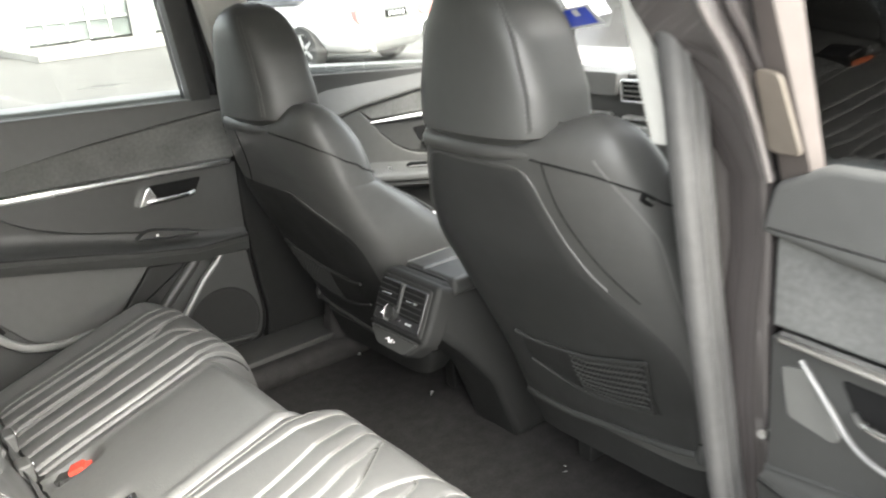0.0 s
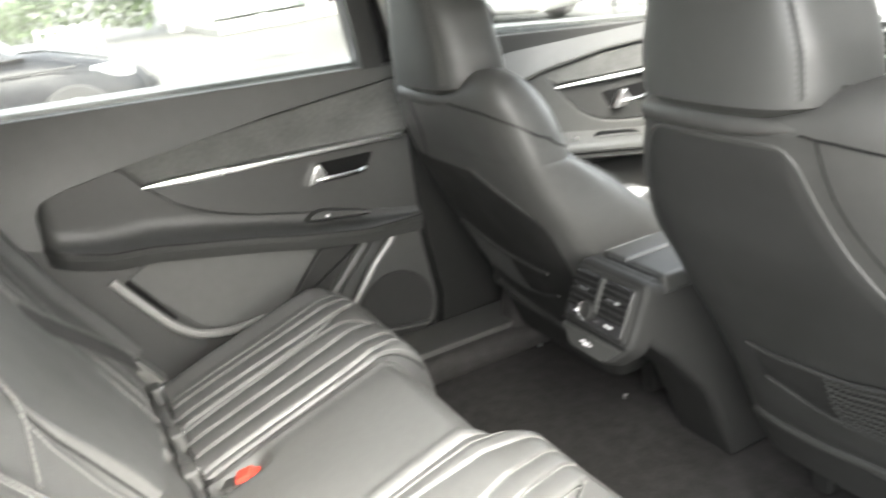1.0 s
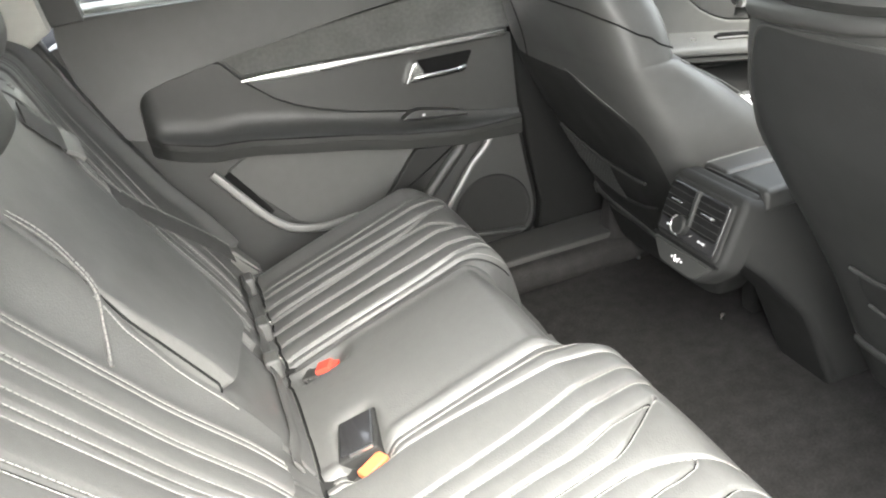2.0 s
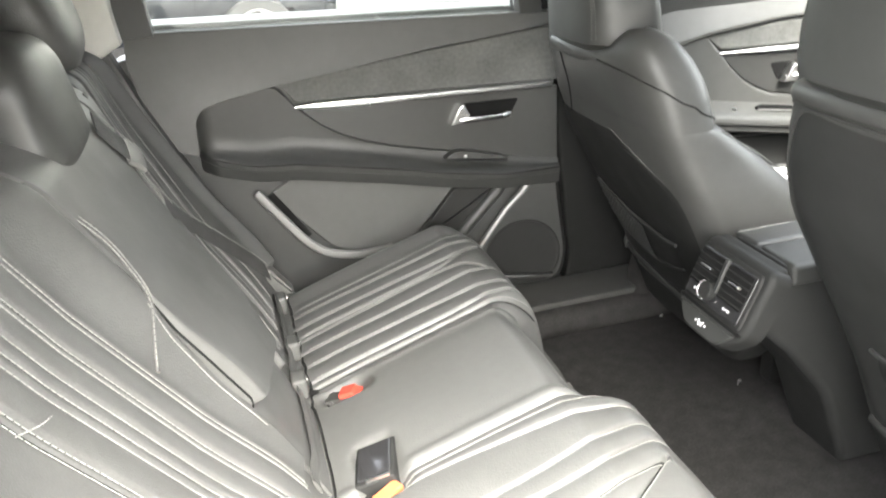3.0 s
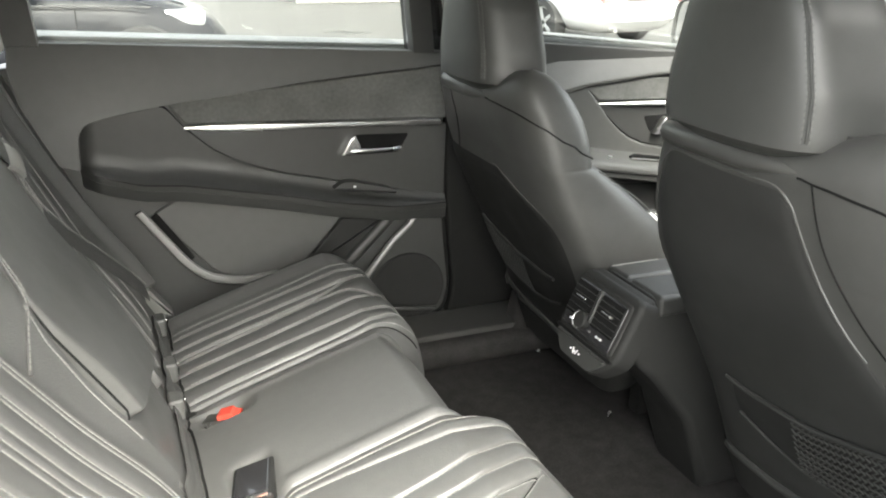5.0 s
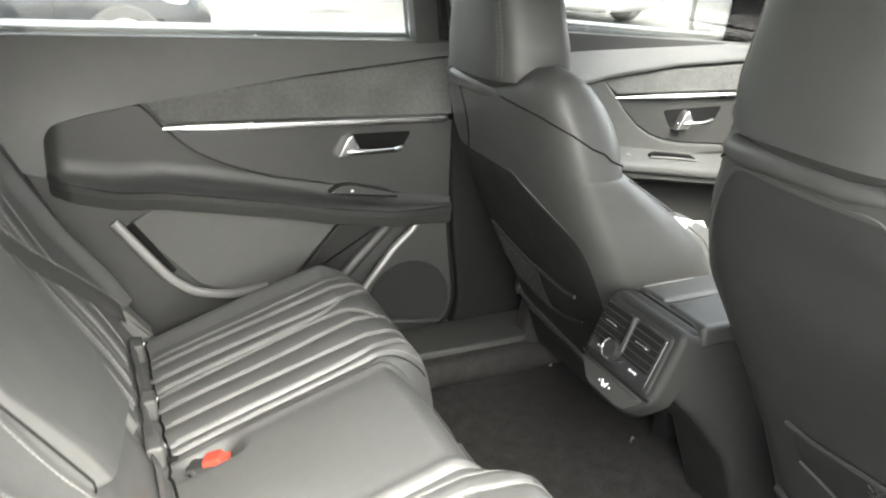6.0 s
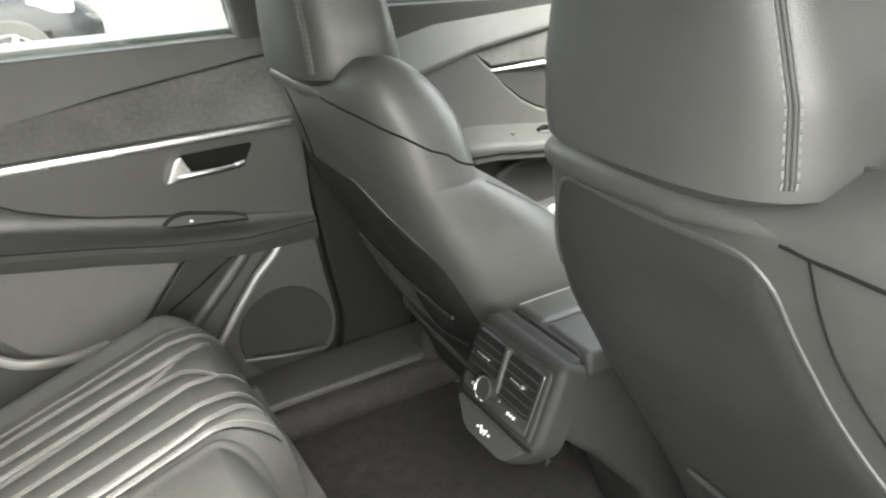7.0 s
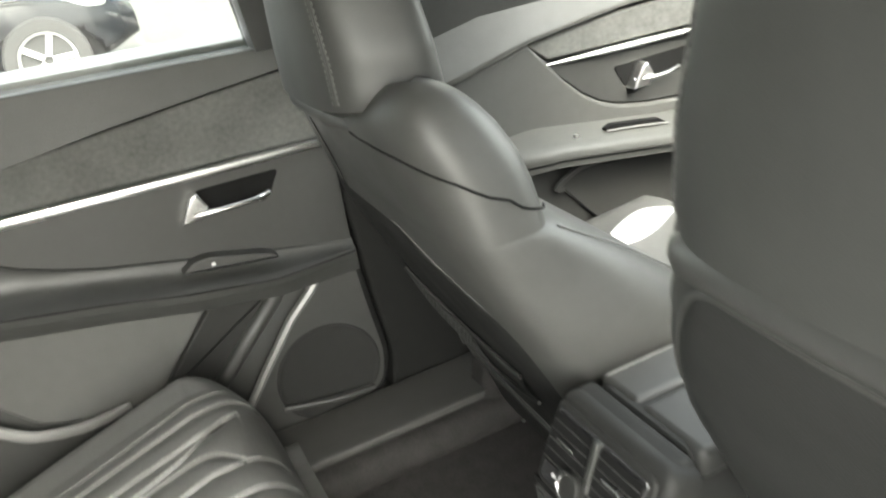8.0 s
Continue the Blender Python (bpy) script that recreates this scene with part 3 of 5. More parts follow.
part("tweeter_cover", slab(rounded([(-0.02, 0.885), (-0.055, 0.896), (-0.108, 0.826), (-0.098, 0.815), (-0.034, 0.822)], 0.008), 0.731, 0.74, 0.003), GREYTRIM, right_rear, "grey cover panel")
part("pull_trim", sweep(spline([(-0.05, 0.73, 0.905), (-0.092, 0.727, 0.866), (-0.129, 0.722, 0.836), (-0.171, 0.718, 0.824), (-0.25, 0.718, 0.82)], 6), 0.006, 0.008, (0, 1, 0), 10), SATIN, right_rear, "bright chrome edge of the door pull")
part("frame_reflection", bm, TAN_REFLECTION, right_rear, "tan plate painted as a reflection on the window frame")


# ---- front passenger door ----
def front_door():
    d = thing("hinged_car_door", "closed black front car door with flannel insert and chrome strip", "car door", "front doors")
    part("outer_skin", slab([(0.08, 0.34), (1.25, 0.34), (1.25, 1.02), (0.08, 1.09)], 0.90, 0.84, 0.02, 3), PAINT, d, "brown metallic outer skin")
    part("trim_panel", slab([(0.05, 0.4), (1.2, 0.4), (1.2, 1.02), (0.05, 1.12)], 0.748, 0.83, 0.006), PLASTIC, d, "black plastic trim panel")
    part("sill_pad", tilted(slab([(0.05, 1.13), (0.235, 1.118), (0.83, 1.05), (1.1, 1.026), (1.1, 0.995), (0.83, 1.012), (0.6, 1.01), (0.388, 0.992), (0.24, 0.962), (0.05, 0.93)], 0.71, 0.78, 0.012, 4), 1.0, 0.7), SOFT, d, "soft black window sill pad")
    part("outer_waist_seal", slab([(0.05, 1.13), (0.83, 1.05), (0.83, 1.062), (0.05, 1.142)], 0.80, 0.905, 0.004), WAIST, d, "pale outer waist strip")
    part("fabric_insert", slab([(0.39, 0.985), (0.6, 1.003), (0.83, 1.005), (1.15, 0.985), (1.15, 0.925), (0.43, 0.95)], 0.73, 0.755, 0.006, 3), FABRIC, d, "grey flannel fabric insert")
    part("chrome_strip", sweep([Vector((0.425 + 0.72 * k / 12, 0.726, 0.943 - 0.028 * k / 12)) for k in range(13)], 0.013, 0.016, (0, 1, 0), 8, lambda u: min(1, 0.25 + u * 4)), CHROME, d, "satin chrome strip")
    part("handle_panel", slab([(0.43, 0.935), (1.15, 0.91), (1.15, 0.78), (0.85, 0.79), (0.66, 0.811), (0.58, 0.827), (0.54, 0.844), (0.5, 0.87)], 0.734, 0.755, 0.003), PLASTIC, d)
    # flat plate for the cup, its shade painted near-black
    part("handle_cup_shade", slab([(0.6, 0.855), (0.575, 0.9), (0.76, 0.9), (0.735, 0.855)], 0.732, 0.75, 0.002, 2, 0.01), DARK, d, "near-black plate for the shaded handle recess")
    h = part("door_handle", sweep(spline([(0.615, 0.722, 0.866), (0.64, 0.706, 0.868), (0.68, 0.704, 0.868), (0.72, 0.716, 0.87)], 5), 0.009, 0.012, (0, 1, 0), 10, lambda u: 1.1 - 0.5 * u), CHROME, d, "chrome door handle")
    part("handle_root", slab([(0.605, 0.852), (0.64, 0.852), (0.655, 0.87), (0.64, 0.897), (0.628, 0.892)], 0.708, 0.74, 0.004, 3), CHROME, h)
    rings = []
    for k in range(41):
        x = 0.2 + 0.95 * k / 40
        zt = 0.812 - 0.17 * (max(x, 0.38) - 0.52) + 0.02 * min(0.0, x - 0.38)
        zt += 0.03 * max(0.0, x - 0.7)
        out = 0.09 * min(1.0, 0.35 + (x - 0.2) / 0.25)
        rings.append([(x, 0.75, zt), (x, 0.736, zt), (x, 0.735 - out * 0.3, zt - 0.011), (x, 0.735 - out * 0.7, zt - 0.019), (x, 0.735 - out * 0.93, zt - 0.025), (x, 0.735 - out, zt - 0.034), (x, 0.735 - out, zt - 0.044), (x, 0.735 - out * 0.94, zt - 0.05), (x, 0.735 - out * 0.92, zt - 0.054), (x, 0.735 - out * 0.88, zt - 0.064), (x, 0.735 - out * 0.6, zt - 0.074), (x, 0.738, zt - 0.08), (x, 0.75, zt - 0.08)])
    part("armrest", loft(rings), SOFT, d, "broad soft black armrest ledge")
    part("armrest_seam", sweep([Vector((q[7][0], q[7][1] - 0.001, q[7][2])) for q in rings], 0.005, 0.005, (0, 1, 0), 8), DARK, d, "dark joint along the armrest")
    part("corner_panel", slab([(0.2, 0.95), (0.39, 0.988), (0.428, 0.942), (0.465, 0.9), (0.504, 0.864), (0.54, 0.841), (0.58, 0.824), (0.66, 0.808), (0.85, 0.785), (0.85, 0.77), (0.2, 0.8)], 0.727, 0.755, 0.008, 3), SOFT, d, "soft black corner panel")
    cup_ = [(0.515, 0.803), (0.53, 0.8085), (0.64, 0.79), (0.655, 0.78), (0.655, 0.776), (0.515, 0.797)]
    sw = part("window_switch", slab(cup_, 0.683, 0.697, 0.002), DARK, d, "black window switch slot")
    part("switch_edge", sweep([Vector((x, 0.681, z)) for x, z in ((0.512, 0.8), (0.56, 0.7935), (0.61, 0.7855), (0.66, 0.776))], 0.004, 0.004, (0, 1, 0), 8), SATIN, sw, "satin lower edge of the slot")
    part("switch_lamp", box(0.44, 0.448, 0.676, 0.684, 0.807, 0.813, 0.001), CHROME, d, "small bright fitting")
    part("pocket_panel", slab(rounded([(0.43, 0.70), (0.5, 0.715), (1.1, 0.68), (1.1, 0.5), (0.6, 0.5)], 0.03), 0.738, 0.76, 0.004, 3), PLASTIC, d, "black lower pocket panel")
    part("pocket_rim", sweep([Vector((x, 0.734, z)) for x, z in rounded([(0.41, 0.69), (0.48, 0.725), (1.1, 0.69), (1.1, 0.68)], 0.03)], 0.014, 0.012, (0, 1, 0), 8), SOFT, d, "rounded pocket rim")
    part("window_frame", slab([(0.0, 1.12), (0.07, 1.12), (0.03, 1.5), (-0.05, 1.5)], 0.735, 0.8, 0.008), PLASTIC, d, "black window frame upright")
    shape = rounded([(0.0, 0.02), (0.012, 0.15), (0.19, 0.155), (0.205, 0.05), (0.17, 0.0), (0.05, -0.005)], 0.04, 6)
    turn = Matrix.Translation((0.86, 1.02, 1.035)) @ Matrix.Rotation(radians(-72.5), 4, "Z")
    mirror = part("wing_mirror", move(slab(shape, 0.0, 0.09, 0.03, 4), turn), GLOSS, d, "black wing mirror housing")
    part("mirror_glass", move(slab([(0.1 + (x - 0.1) * 0.9, 0.075 + (z - 0.075) * 0.9) for x, z in shape], -0.004, 0.0, 0), turn), MIRROR, mirror, "silvered mirror glass")
    ring = [turn @ Vector((x, -0.002, z)) for x, z in shape + shape[:1]]
    part("mirror_rim", sweep(ring, 0.012, 0.014, (1, 0, 0), 8), SATIN, mirror, "grey mirror rim")
    part("mirror_arm", box(0.88, 0.94, 0.84, 0.9, 1.0, 1.06, 0.01), GLOSS, mirror)
    p = part("window_pane", slab([(0.05, 1.1), (1.2, 1.0), (1.0, 1.25), (0.6, 1.48), (0.03, 1.5)], 0.765, 0.769, 0), GLASS, d, "clear side window glass")
    p.visible_shadow = False
    return d


left_front = front_door()
right_front = copy_thing(left_front, Matrix.Diagonal((1, -1, 1, 1)))
right_front["label"] = "closed front car door beside the driver's seat"
for o in right_front.children:
    if o.name.startswith("window_pane"):
        o.data = o.data.copy()
        o.data.materials[0] = TINT
        o["label"] = "dark tinted window glass"


# ---- front seats ----
# height, rear line, half width, front line; the shoulders begin above the notch at 0.947
SEAT = [(0.42, 0.155, 0.20, 0.26), (0.47, 0.143, 0.23, 0.30), (0.6, 0.095, 0.25, 0.345), (0.7, 0.05, 0.268, 0.36), (0.8, 0.0, 0.275, 0.298), (0.88, -0.036, 0.271, 0.196), (0.92, -0.05, 0.267, 0.137), (0.943, -0.058, 0.263, 0.102), (0.9475, -0.0595, 0.261, 0.091), (0.953, -0.061, 0.261, 0.091), (0.98, -0.071, 0.256, 0.092), (1.0, -0.078, 0.252, 0.092), (1.03, -0.088, 0.244, 0.084), (1.06, -0.096, 0.233, 0.068), (1.085, -0.095, 0.222, 0.046), (1.1, -0.088, 0.211, 0.026), (1.112, -0.077, 0.196, 0.004), (1.12, -0.064, 0.173, -0.02)]

def seat_skin(y, z, front=False):
    """x of the rear or front surface of a front backrest; y from its middle."""
    xb, w, xf = lerp_table(SEAT, z)
    q, half = min(1.0, abs(y) / w), (xf - xb) / 2
    e = rear_power(z)
    return xb + half + (half if front else -half) * (1 - q ** e) ** (1 / e)


def seat_back(y, z):
    return seat_skin(y, z)


def rear_power(z):
    """How square the rear corners of the backrest are; rounder at the shoulders."""
    return float(np.interp(z, [0.85, 0.95, 1.02], [5.4, 4.4, 3.5]))


def front_power(z):
    """How square the front corners of the backrest are; round below the shoulder."""
    return float(np.interp(z, [0.5, 0.7, 0.8, 0.88, 0.945, 1.0], [2.6, 2.6, 2.7, 2.8, 2.8, 2.5]))


def seat_side(x, z):
    """Half width of the backrest at a place of its side."""
    xb, w, xf = lerp_table(SEAT, z)
    p, e = min(1.0, abs(x - (xb + xf) / 2) / ((xf - xb) / 2)), rear_power(z) if x < (xb + xf) / 2 else front_power(z)
    return w * (1 - p ** e) ** (1 / e)


def soft_table(z, zs, ws):
    return sum(float(np.interp(z + k * 0.012, zs, ws)) for k in range(-3, 4)) / 7


ZS, INNER = [0.475, 0.6, 0.68, 0.78, 0.9, 0.97, 1.01, 1.04], [0.2, 0.22, 0.236, 0.246, 0.236, 0.21, 0.182, 0.158]
ZS2, OUTER = [0.475, 0.6, 0.7, 0.78, 0.801, 0.824, 0.843, 0.865, 0.905, 0.945, 0.978, 1.01, 1.04], [0.2, 0.216, 0.232, 0.226, 0.214, 0.19, 0.167, 0.143, 0.111, 0.09, 0.08, 0.07, 0.064]


ZS3, WRAP = [0.475, 0.6, 0.68, 0.77, 0.8, 0.825, 0.845, 0.857, 0.875, 0.9, 0.92], [0.2, 0.22, 0.236, 0.248, 0.248, 0.24, 0.21, 0.165, 0.11, 0.055, 0.03]


def inner_width(z, slim):
    return float(np.interp(z, [0.8, 0.86, 0.95, 1.12], [1.0, 1.03, 0.96, 0.86])) if slim else float(np.interp(z, [0.6, 0.7, 0.82, 0.9], [1.0, 1.05, 1.045, 1.0]))


def front_seat(cy, dz, outer, label):
    """outer: +1 or -1, the side that faces the door."""
    s = thing("car_bucket_seat", label, "car seat", "front seats")
    N, slim = 96, outer < 0
    zs = list(np.linspace(0.42, 0.92, 22)) + [0.935, 0.943, 0.9455, 0.9475, 0.95, 0.953] + list(np.linspace(0.965, 1.06, 10)) + [1.07, 1.08, 1.09, 1.097, 1.103, 1.109, 1.114, 1.117, 1.119, 1.12]
    rings = []
    for z in zs:
        xb, w, xf = lerp_table(SEAT, z)
        half = (xf - xb) / 2
        ring = []
        for k in range(N):
            a = 2 * math.pi * k / N
            c, sn = math.cos(a), math.sin(a)
            e = 2 / (rear_power(z) if c < 0 else front_power(z))
            px, py = math.copysign(abs(c) ** e, c), math.copysign(abs(sn) ** e, sn)
            dish = -0.3 * half * px * (1 - abs(py) ** 2.5) if c > 0 else 0.0
            dip = 1 - min(1, max(0, (abs(py * w) - 0.05) / 0.12))
            dip = dip * dip * (3 - 2 * dip) * 0.45 * max(0, z - 1.05)
            ring.append((xb + half + px * half + dish, cy + py * w * (0.97 if py * outer > 0 else inner_width(z, slim)), z - dip + dz))
        rings.append(ring)
    part("backrest", loft(rings), LEATHER_SIDE, s, "black leather backrest with shaped shoulders")

    part("lower_cover", loft([[(cx_ + (x - cx_) * 1.02, cy + (y - cy) * 1.015, z) for x, y, z in ring] for ring, cx_ in ((r, sum(q[0] for q in r) / N) for r in rings[:4])]), LOWTRIM, s, "black plastic lower cover")

    # back shell, swept towards the door side at its foot
    TOP, R = (1.04, 0.03) if slim else (0.91, 0.03)

    def shell(u, v):
        foot = 0.495 + 0.055 * max(0.0, v - 0.3)
        z = foot + (TOP - foot) * u
        d = max(0.0, z - (TOP - R))
        cut = R - math.sqrt(max(0.0, R * R - d * d))
        near_, far_ = (soft_table(z, ZS2, OUTER) if slim else soft_table(z, ZS3, WRAP)) - cut, soft_table(z, ZS, INNER) - cut
        inner, outw = (far_, near_) if slim else (near_, far_)
        yy = (-inner + (inner + outw) * v) * outer
        edge = max(0.0, min(v * 14, (1 - v) * 14, u * 16, (1 - u) * 16, 1.0))
        return Vector((seat_back(yy, z) - 0.007 * edge ** 0.5 + 0.003, cy + yy, z + dz))

    us, vs = [0, 0.01, 0.03, 0.06] + [0.06 + 0.86 * k / 40 for k in range(1, 41)] + [0.935, 0.95, 0.96, 0.97, 0.98, 0.988, 0.994, 0.998, 1], [0, 0.01, 0.03, 0.05, 0.07] + [0.07 + 0.86 * k / 22 for k in range(1, 23)] + [0.95, 0.97, 0.99, 1]
    # passenger's panel is blacker than the driver's: its shade is in the colour
    part("back_shell", sheet(shell, us, vs), SHELL if slim else LOWTRIM, s, "matt black back panel")
    back = Vector((-0.003, 0, 0))
    if slim:
        rim = [shell(u, 1) + back for u in us if u > 0.64] + [shell(1, v) + back for v in reversed(vs)][1:-1] + [shell(u, 0) + back for u in reversed(us) if u > 0.75]
        part("piping", sweep(rim, 0.0045, 0.004, (1, 0, 0.3), 8), LEATHER_SIDE, s, "raised leather piping")
    else:
        part("piping", sweep([shell(u, 0) + back for u in us if u > 0.66], 0.0022, 0.0022, (1, 0, 0.3), 8), STITCH, s, "fine seam beside the back panel")

    span = np.linspace(-0.1, 0.14, 41) if outer > 0 else np.linspace(-0.18, 0.1, 41)
    roll = [Vector((seat_back(0.97 * y, 1.064) + 0.004 + 0.01 * (abs(y) / 0.2) ** 6, cy + y * outer, 1.062 - 0.006 * (abs(y) / 0.2) ** 4 + dz)) for y in span]
    part("top_roll", sweep(roll, 0.032, 0.03, (1, 0, 0), 12, (lambda u: min(1, 0.4 + 9 * u, 0.05 + 2.5 * (1 - u))) if slim else (lambda u: min(1, 0.05 + 2.5 * u, 0.5 + 12 * (1 - u)))), LEATHER_SIDE, s, "rolled leather top edge")

    def skin(x, z, sd, out=0.0006):
        return Vector((x, cy + sd * (seat_side(x, z) * (0.97 if sd == outer else inner_width(z, slim)) + out), z + dz))

    for sd in (1, -1):
        # a fine seam behind the side face, and the dark one under the shoulder
        fine = []
        for k in range(29):
            z = 1.068 - 0.37 * k / 28
            xb, w, xf = lerp_table(SEAT, z)
            fine.append(skin(xb + (0.014 + 0.02 * min(1, k / 8)) * min(1, (xf - xb) / 0.2 + 0.4), z, sd, 0.0004))
        if slim:
            part("side_seam", sweep(fine, 0.0022, 0.0022, (0, 1, 0), 6), STITCH, s, "fine side seam")
        # from the foot of the headrest over the rear corner and down the side
        sm, run_, last_ = [], 0.0, None
        for a_ in (9, 10, 11, 12, 13, 15, 19, 24, 30, 37, 45, 54, 63, 72, 80, 86, 90, 94, 99, 105, 112, 120, 128):
            z = float(np.interp(run_, [0, 0.086, 0.15, 0.215, 0.28], [1.058, 1.047, 1.025, 0.985, 0.957]))
            xb, w, xf = lerp_table(SEAT, z)
            c, sn = -math.cos(radians(a_)), math.sin(radians(a_))
            e = 2 / (rear_power(z) if c < 0 else front_power(z))
            p = Vector((xb + (xf - xb) / 2 * (1 + math.copysign(abs(c) ** e, c)), sd * sn ** e * w * (0.97 if sd == outer else inner_width(z, slim)), z))
            run_ += (Vector((p.x, p.y, 0)) - last_).length if last_ else 0.0
            last_ = Vector((p.x, p.y, 0))
            sm.append(p + Vector((-0.0003, cy + 0.0003 * sd, dz)))
        part("shoulder_seam", sweep(sm, 0.0032, 0.0032, (0, 1, 0), 6), DARK, s, "dark seam under the shoulder")
        rear = [Vector((seat_back(u, z) - 0.0006, cy + sd * u, z + dz)) for u, z in ((0.099, 1.056), (0.102, 1.019), (0.109, 0.982), (0.126, 0.945), (0.153, 0.906), (0.181, 0.876), (0.206, 0.85))]
        if sd == outer:
            part("back_seam", sweep(spline(rear, 6), 0.002, 0.002, (1, 0, 0), 6), DARK, s, "fine seam beside the back panel")
        low = [skin(lerp_table(SEAT, 0.94 - 0.3 * k / 20)[2] - 0.04, 0.94 - 0.3 * k / 20, sd, 0.0) for k in range(21)]
        part("side_seam", sweep(low, 0.0025, 0.0025, (0, 1, 0), 6), STITCH, s, "fine side seam")
    part("shell_rim", sweep([shell(0, v) + Vector((-0.004, 0, 0)) for v in vs], 0.014, 0.016, (0, 0, 1), 10), PLASTIC, s, "black lower rim of the back panel")
    part("rim_lug", sweep([shell(0, 1) + Vector((q, 0.006 * outer, h)) for q, h in ((-0.006, -0.012), (-0.008, 0.006), (-0.006, 0.024))], 0.022, 0.018, (1, 0, 0), 10, lambda u: 0.7 + 0.3 * math.sin(math.pi * u)), PLASTIC, s, "rounded lug at the end of the rim")

    # net pocket
    def spot(y, z, d=0.008):
        return Vector((seat_back(y * outer, z) - d, cy + y * outer, z + dz))

    hem = lambda y: float(np.interp(y, [-0.14, -0.09, 0.036, 0.16, 0.205], [0.678, 0.673, 0.683, 0.722, 0.738]))
    foot_ = lambda y: float(np.interp(y, [-0.13, -0.06, 0.01, 0.08, 0.15], [0.615, 0.592, 0.582, 0.59, 0.607]))
    top_line = [spot(y, hem(y), 0.009) for y in np.linspace(-0.135, 0.178, 24)]
    low_line = [spot(y, foot_(y), 0.009) for y in np.linspace(-0.125, 0.152, 24)]
    pocket = part("pocket_hem", sweep(top_line, 0.008, 0.007, (1, 0, 0), 8), SHELL, s, "black pocket hem")
    part("pocket_seam", sweep(low_line, 0.006, 0.006, (1, 0, 0), 8), SHELL, pocket, "lower seam of the pocket")
    part("pocket_seam", sweep([top_line[-1], (top_line[-1] + low_line[-1]) / 2 + Vector((-0.002, 0, 0)), low_line[-1]], 0.006, 0.006, (1, 0, 0), 8), SHELL, pocket)
    part("pocket_cloth", sheet(lambda u, v: spot(-0.125 + 0.29 * v, foot_(-0.125 + 0.29 * v) + (hem(-0.125 + 0.29 * v) - foot_(-0.125 + 0.29 * v)) * u, 0.006 + 0.004 * math.sin(math.pi * u)), list(np.linspace(0, 1, 8)), list(np.linspace(0, 1, 20))), LOWTRIM, pocket, "black stretch cloth of the pocket")
    bm = bmesh.new()
    cords = []
    for k in range(17):
        for q in range(9):
            y0, y1 = 0.0 + 0.01 * k, 0.0 + 0.01 * (k + 1)
            f0, f1 = q / 9, (q + (0.5 if k % 2 else -0.5)) / 9
            at = lambda y, u: spot(y, foot_(y) + (hem(y) - foot_(y)) * min(0.97, max(0.03, u)), 0.0105 + 0.004 * math.sin(math.pi * u))
            if y1 < 0.152 + 0.028 * f0:
                cords.append((at(y0, f0 + 0.04), at(y1, f1 + 0.04)))
                cords.append((at(y0, f0 + 0.04), at(y1, f0 + (f0 - f1) + 0.04)))
    for a, b in cords:
        w = Vector((0, 0, 0.0009))
        v = [bm.verts.new(a - w), bm.verts.new(a + w), bm.verts.new(b + w), bm.verts.new(b - w)]
        v2 = [bm.verts.new(q.co + Vector((-0.0022, 0, 0))) for q in v]
        bm.faces.new(v2)
        for m in range(4):
            bm.faces.new((v[m], v[(m + 1) % 4], v2[(m + 1) % 4], v2[m]))
    part("net", bm, PLASTIC, pocket, "dark elastic net")

    tg = part("tag", box(0.0, 0.036, -0.003, 0.003, -0.006, 0.006, 0.001), DARK, s, "small black woven tag")
    tg.matrix_basis = pose(-0.052, cy + outer * (seat_side(-0.035, 1.01) * 0.97 + 0.0005), 1.022 + dz, 0, 34, -5 * outer)
    for k in range(5):
        part("tag_mark", box(0.006 + 0.0052 * k, 0.009 + 0.0052 * k, -0.0034, 0.0034, -0.002, 0.002, 0), STITCH, tg)
    # cushion and base
    rings = []
    for k in range(17):
        x = 0.16 + 0.46 * k / 16
        t = min(1, min(k + 0.6, 16.6 - k) / 2.5) ** 0.5
        ring = []
        for m in range(36):
            a = 2 * math.pi * m / 36
            c, sn = math.cos(a), math.sin(a)
            py = math.copysign(abs(c) ** 0.5, c)
            dish = -0.035 * (1 - abs(py) ** 3) if sn > 0 else 0
            ring.append((x, cy + py * 0.265 * (0.85 + 0.15 * t), 0.575 + dz + math.copysign(abs(sn) ** 0.6, sn) * 0.1 * t + dish + 0.03 * k / 16))
        rings.append(ring)
    part("cushion", loft(rings), LEATHER, s, "black leather cushion")
    part("seat_base", box(0.2, 0.58, cy - 0.2, cy + 0.2, 0.42, 0.52 + dz, 0.03, 3), LOWTRIM, s, "black plastic seat base")
    for sd in (-0.17, 0.17):
        rail = part("seat_rail", box(0.26, 0.75, cy + sd - 0.02, cy + sd + 0.02, 0.334, 0.425, 0.008), LOWTRIM, s, "dark seat rail")
        part("bolt", move(lathe([(0.001, 0.003), (0.003, 0.003), (0.004, 0.0), (0.004, -0.012)], 12, "Z"), Matrix.Translation((0.2, cy + sd, 0.345))), CHROME, rail, "bright bolt head")
    # headrest, with a seam down each rear corner
    hy = cy + (0.004 if outer > 0 else 0.035)

    crown = 0.72 if outer > 0 else 0.6

    def head(u, a):
        t = min(1.0, 0.62 + 5.5 * u) ** 0.8 * (1 - max(0.0, (u - crown) / (1.005 - crown)) ** 2.6) ** 0.42
        w, dp = float(np.interp(u, [0, 0.12, 0.3, 0.6, 0.8, 0.92, 1], [0.151, 0.161, 0.16, 0.136, 0.106, 0.084, 0.066])) * t * (0.97 if outer > 0 else 1.0), (0.074 - 0.012 * u) * t
        c, sn = math.cos(a), math.sin(a)
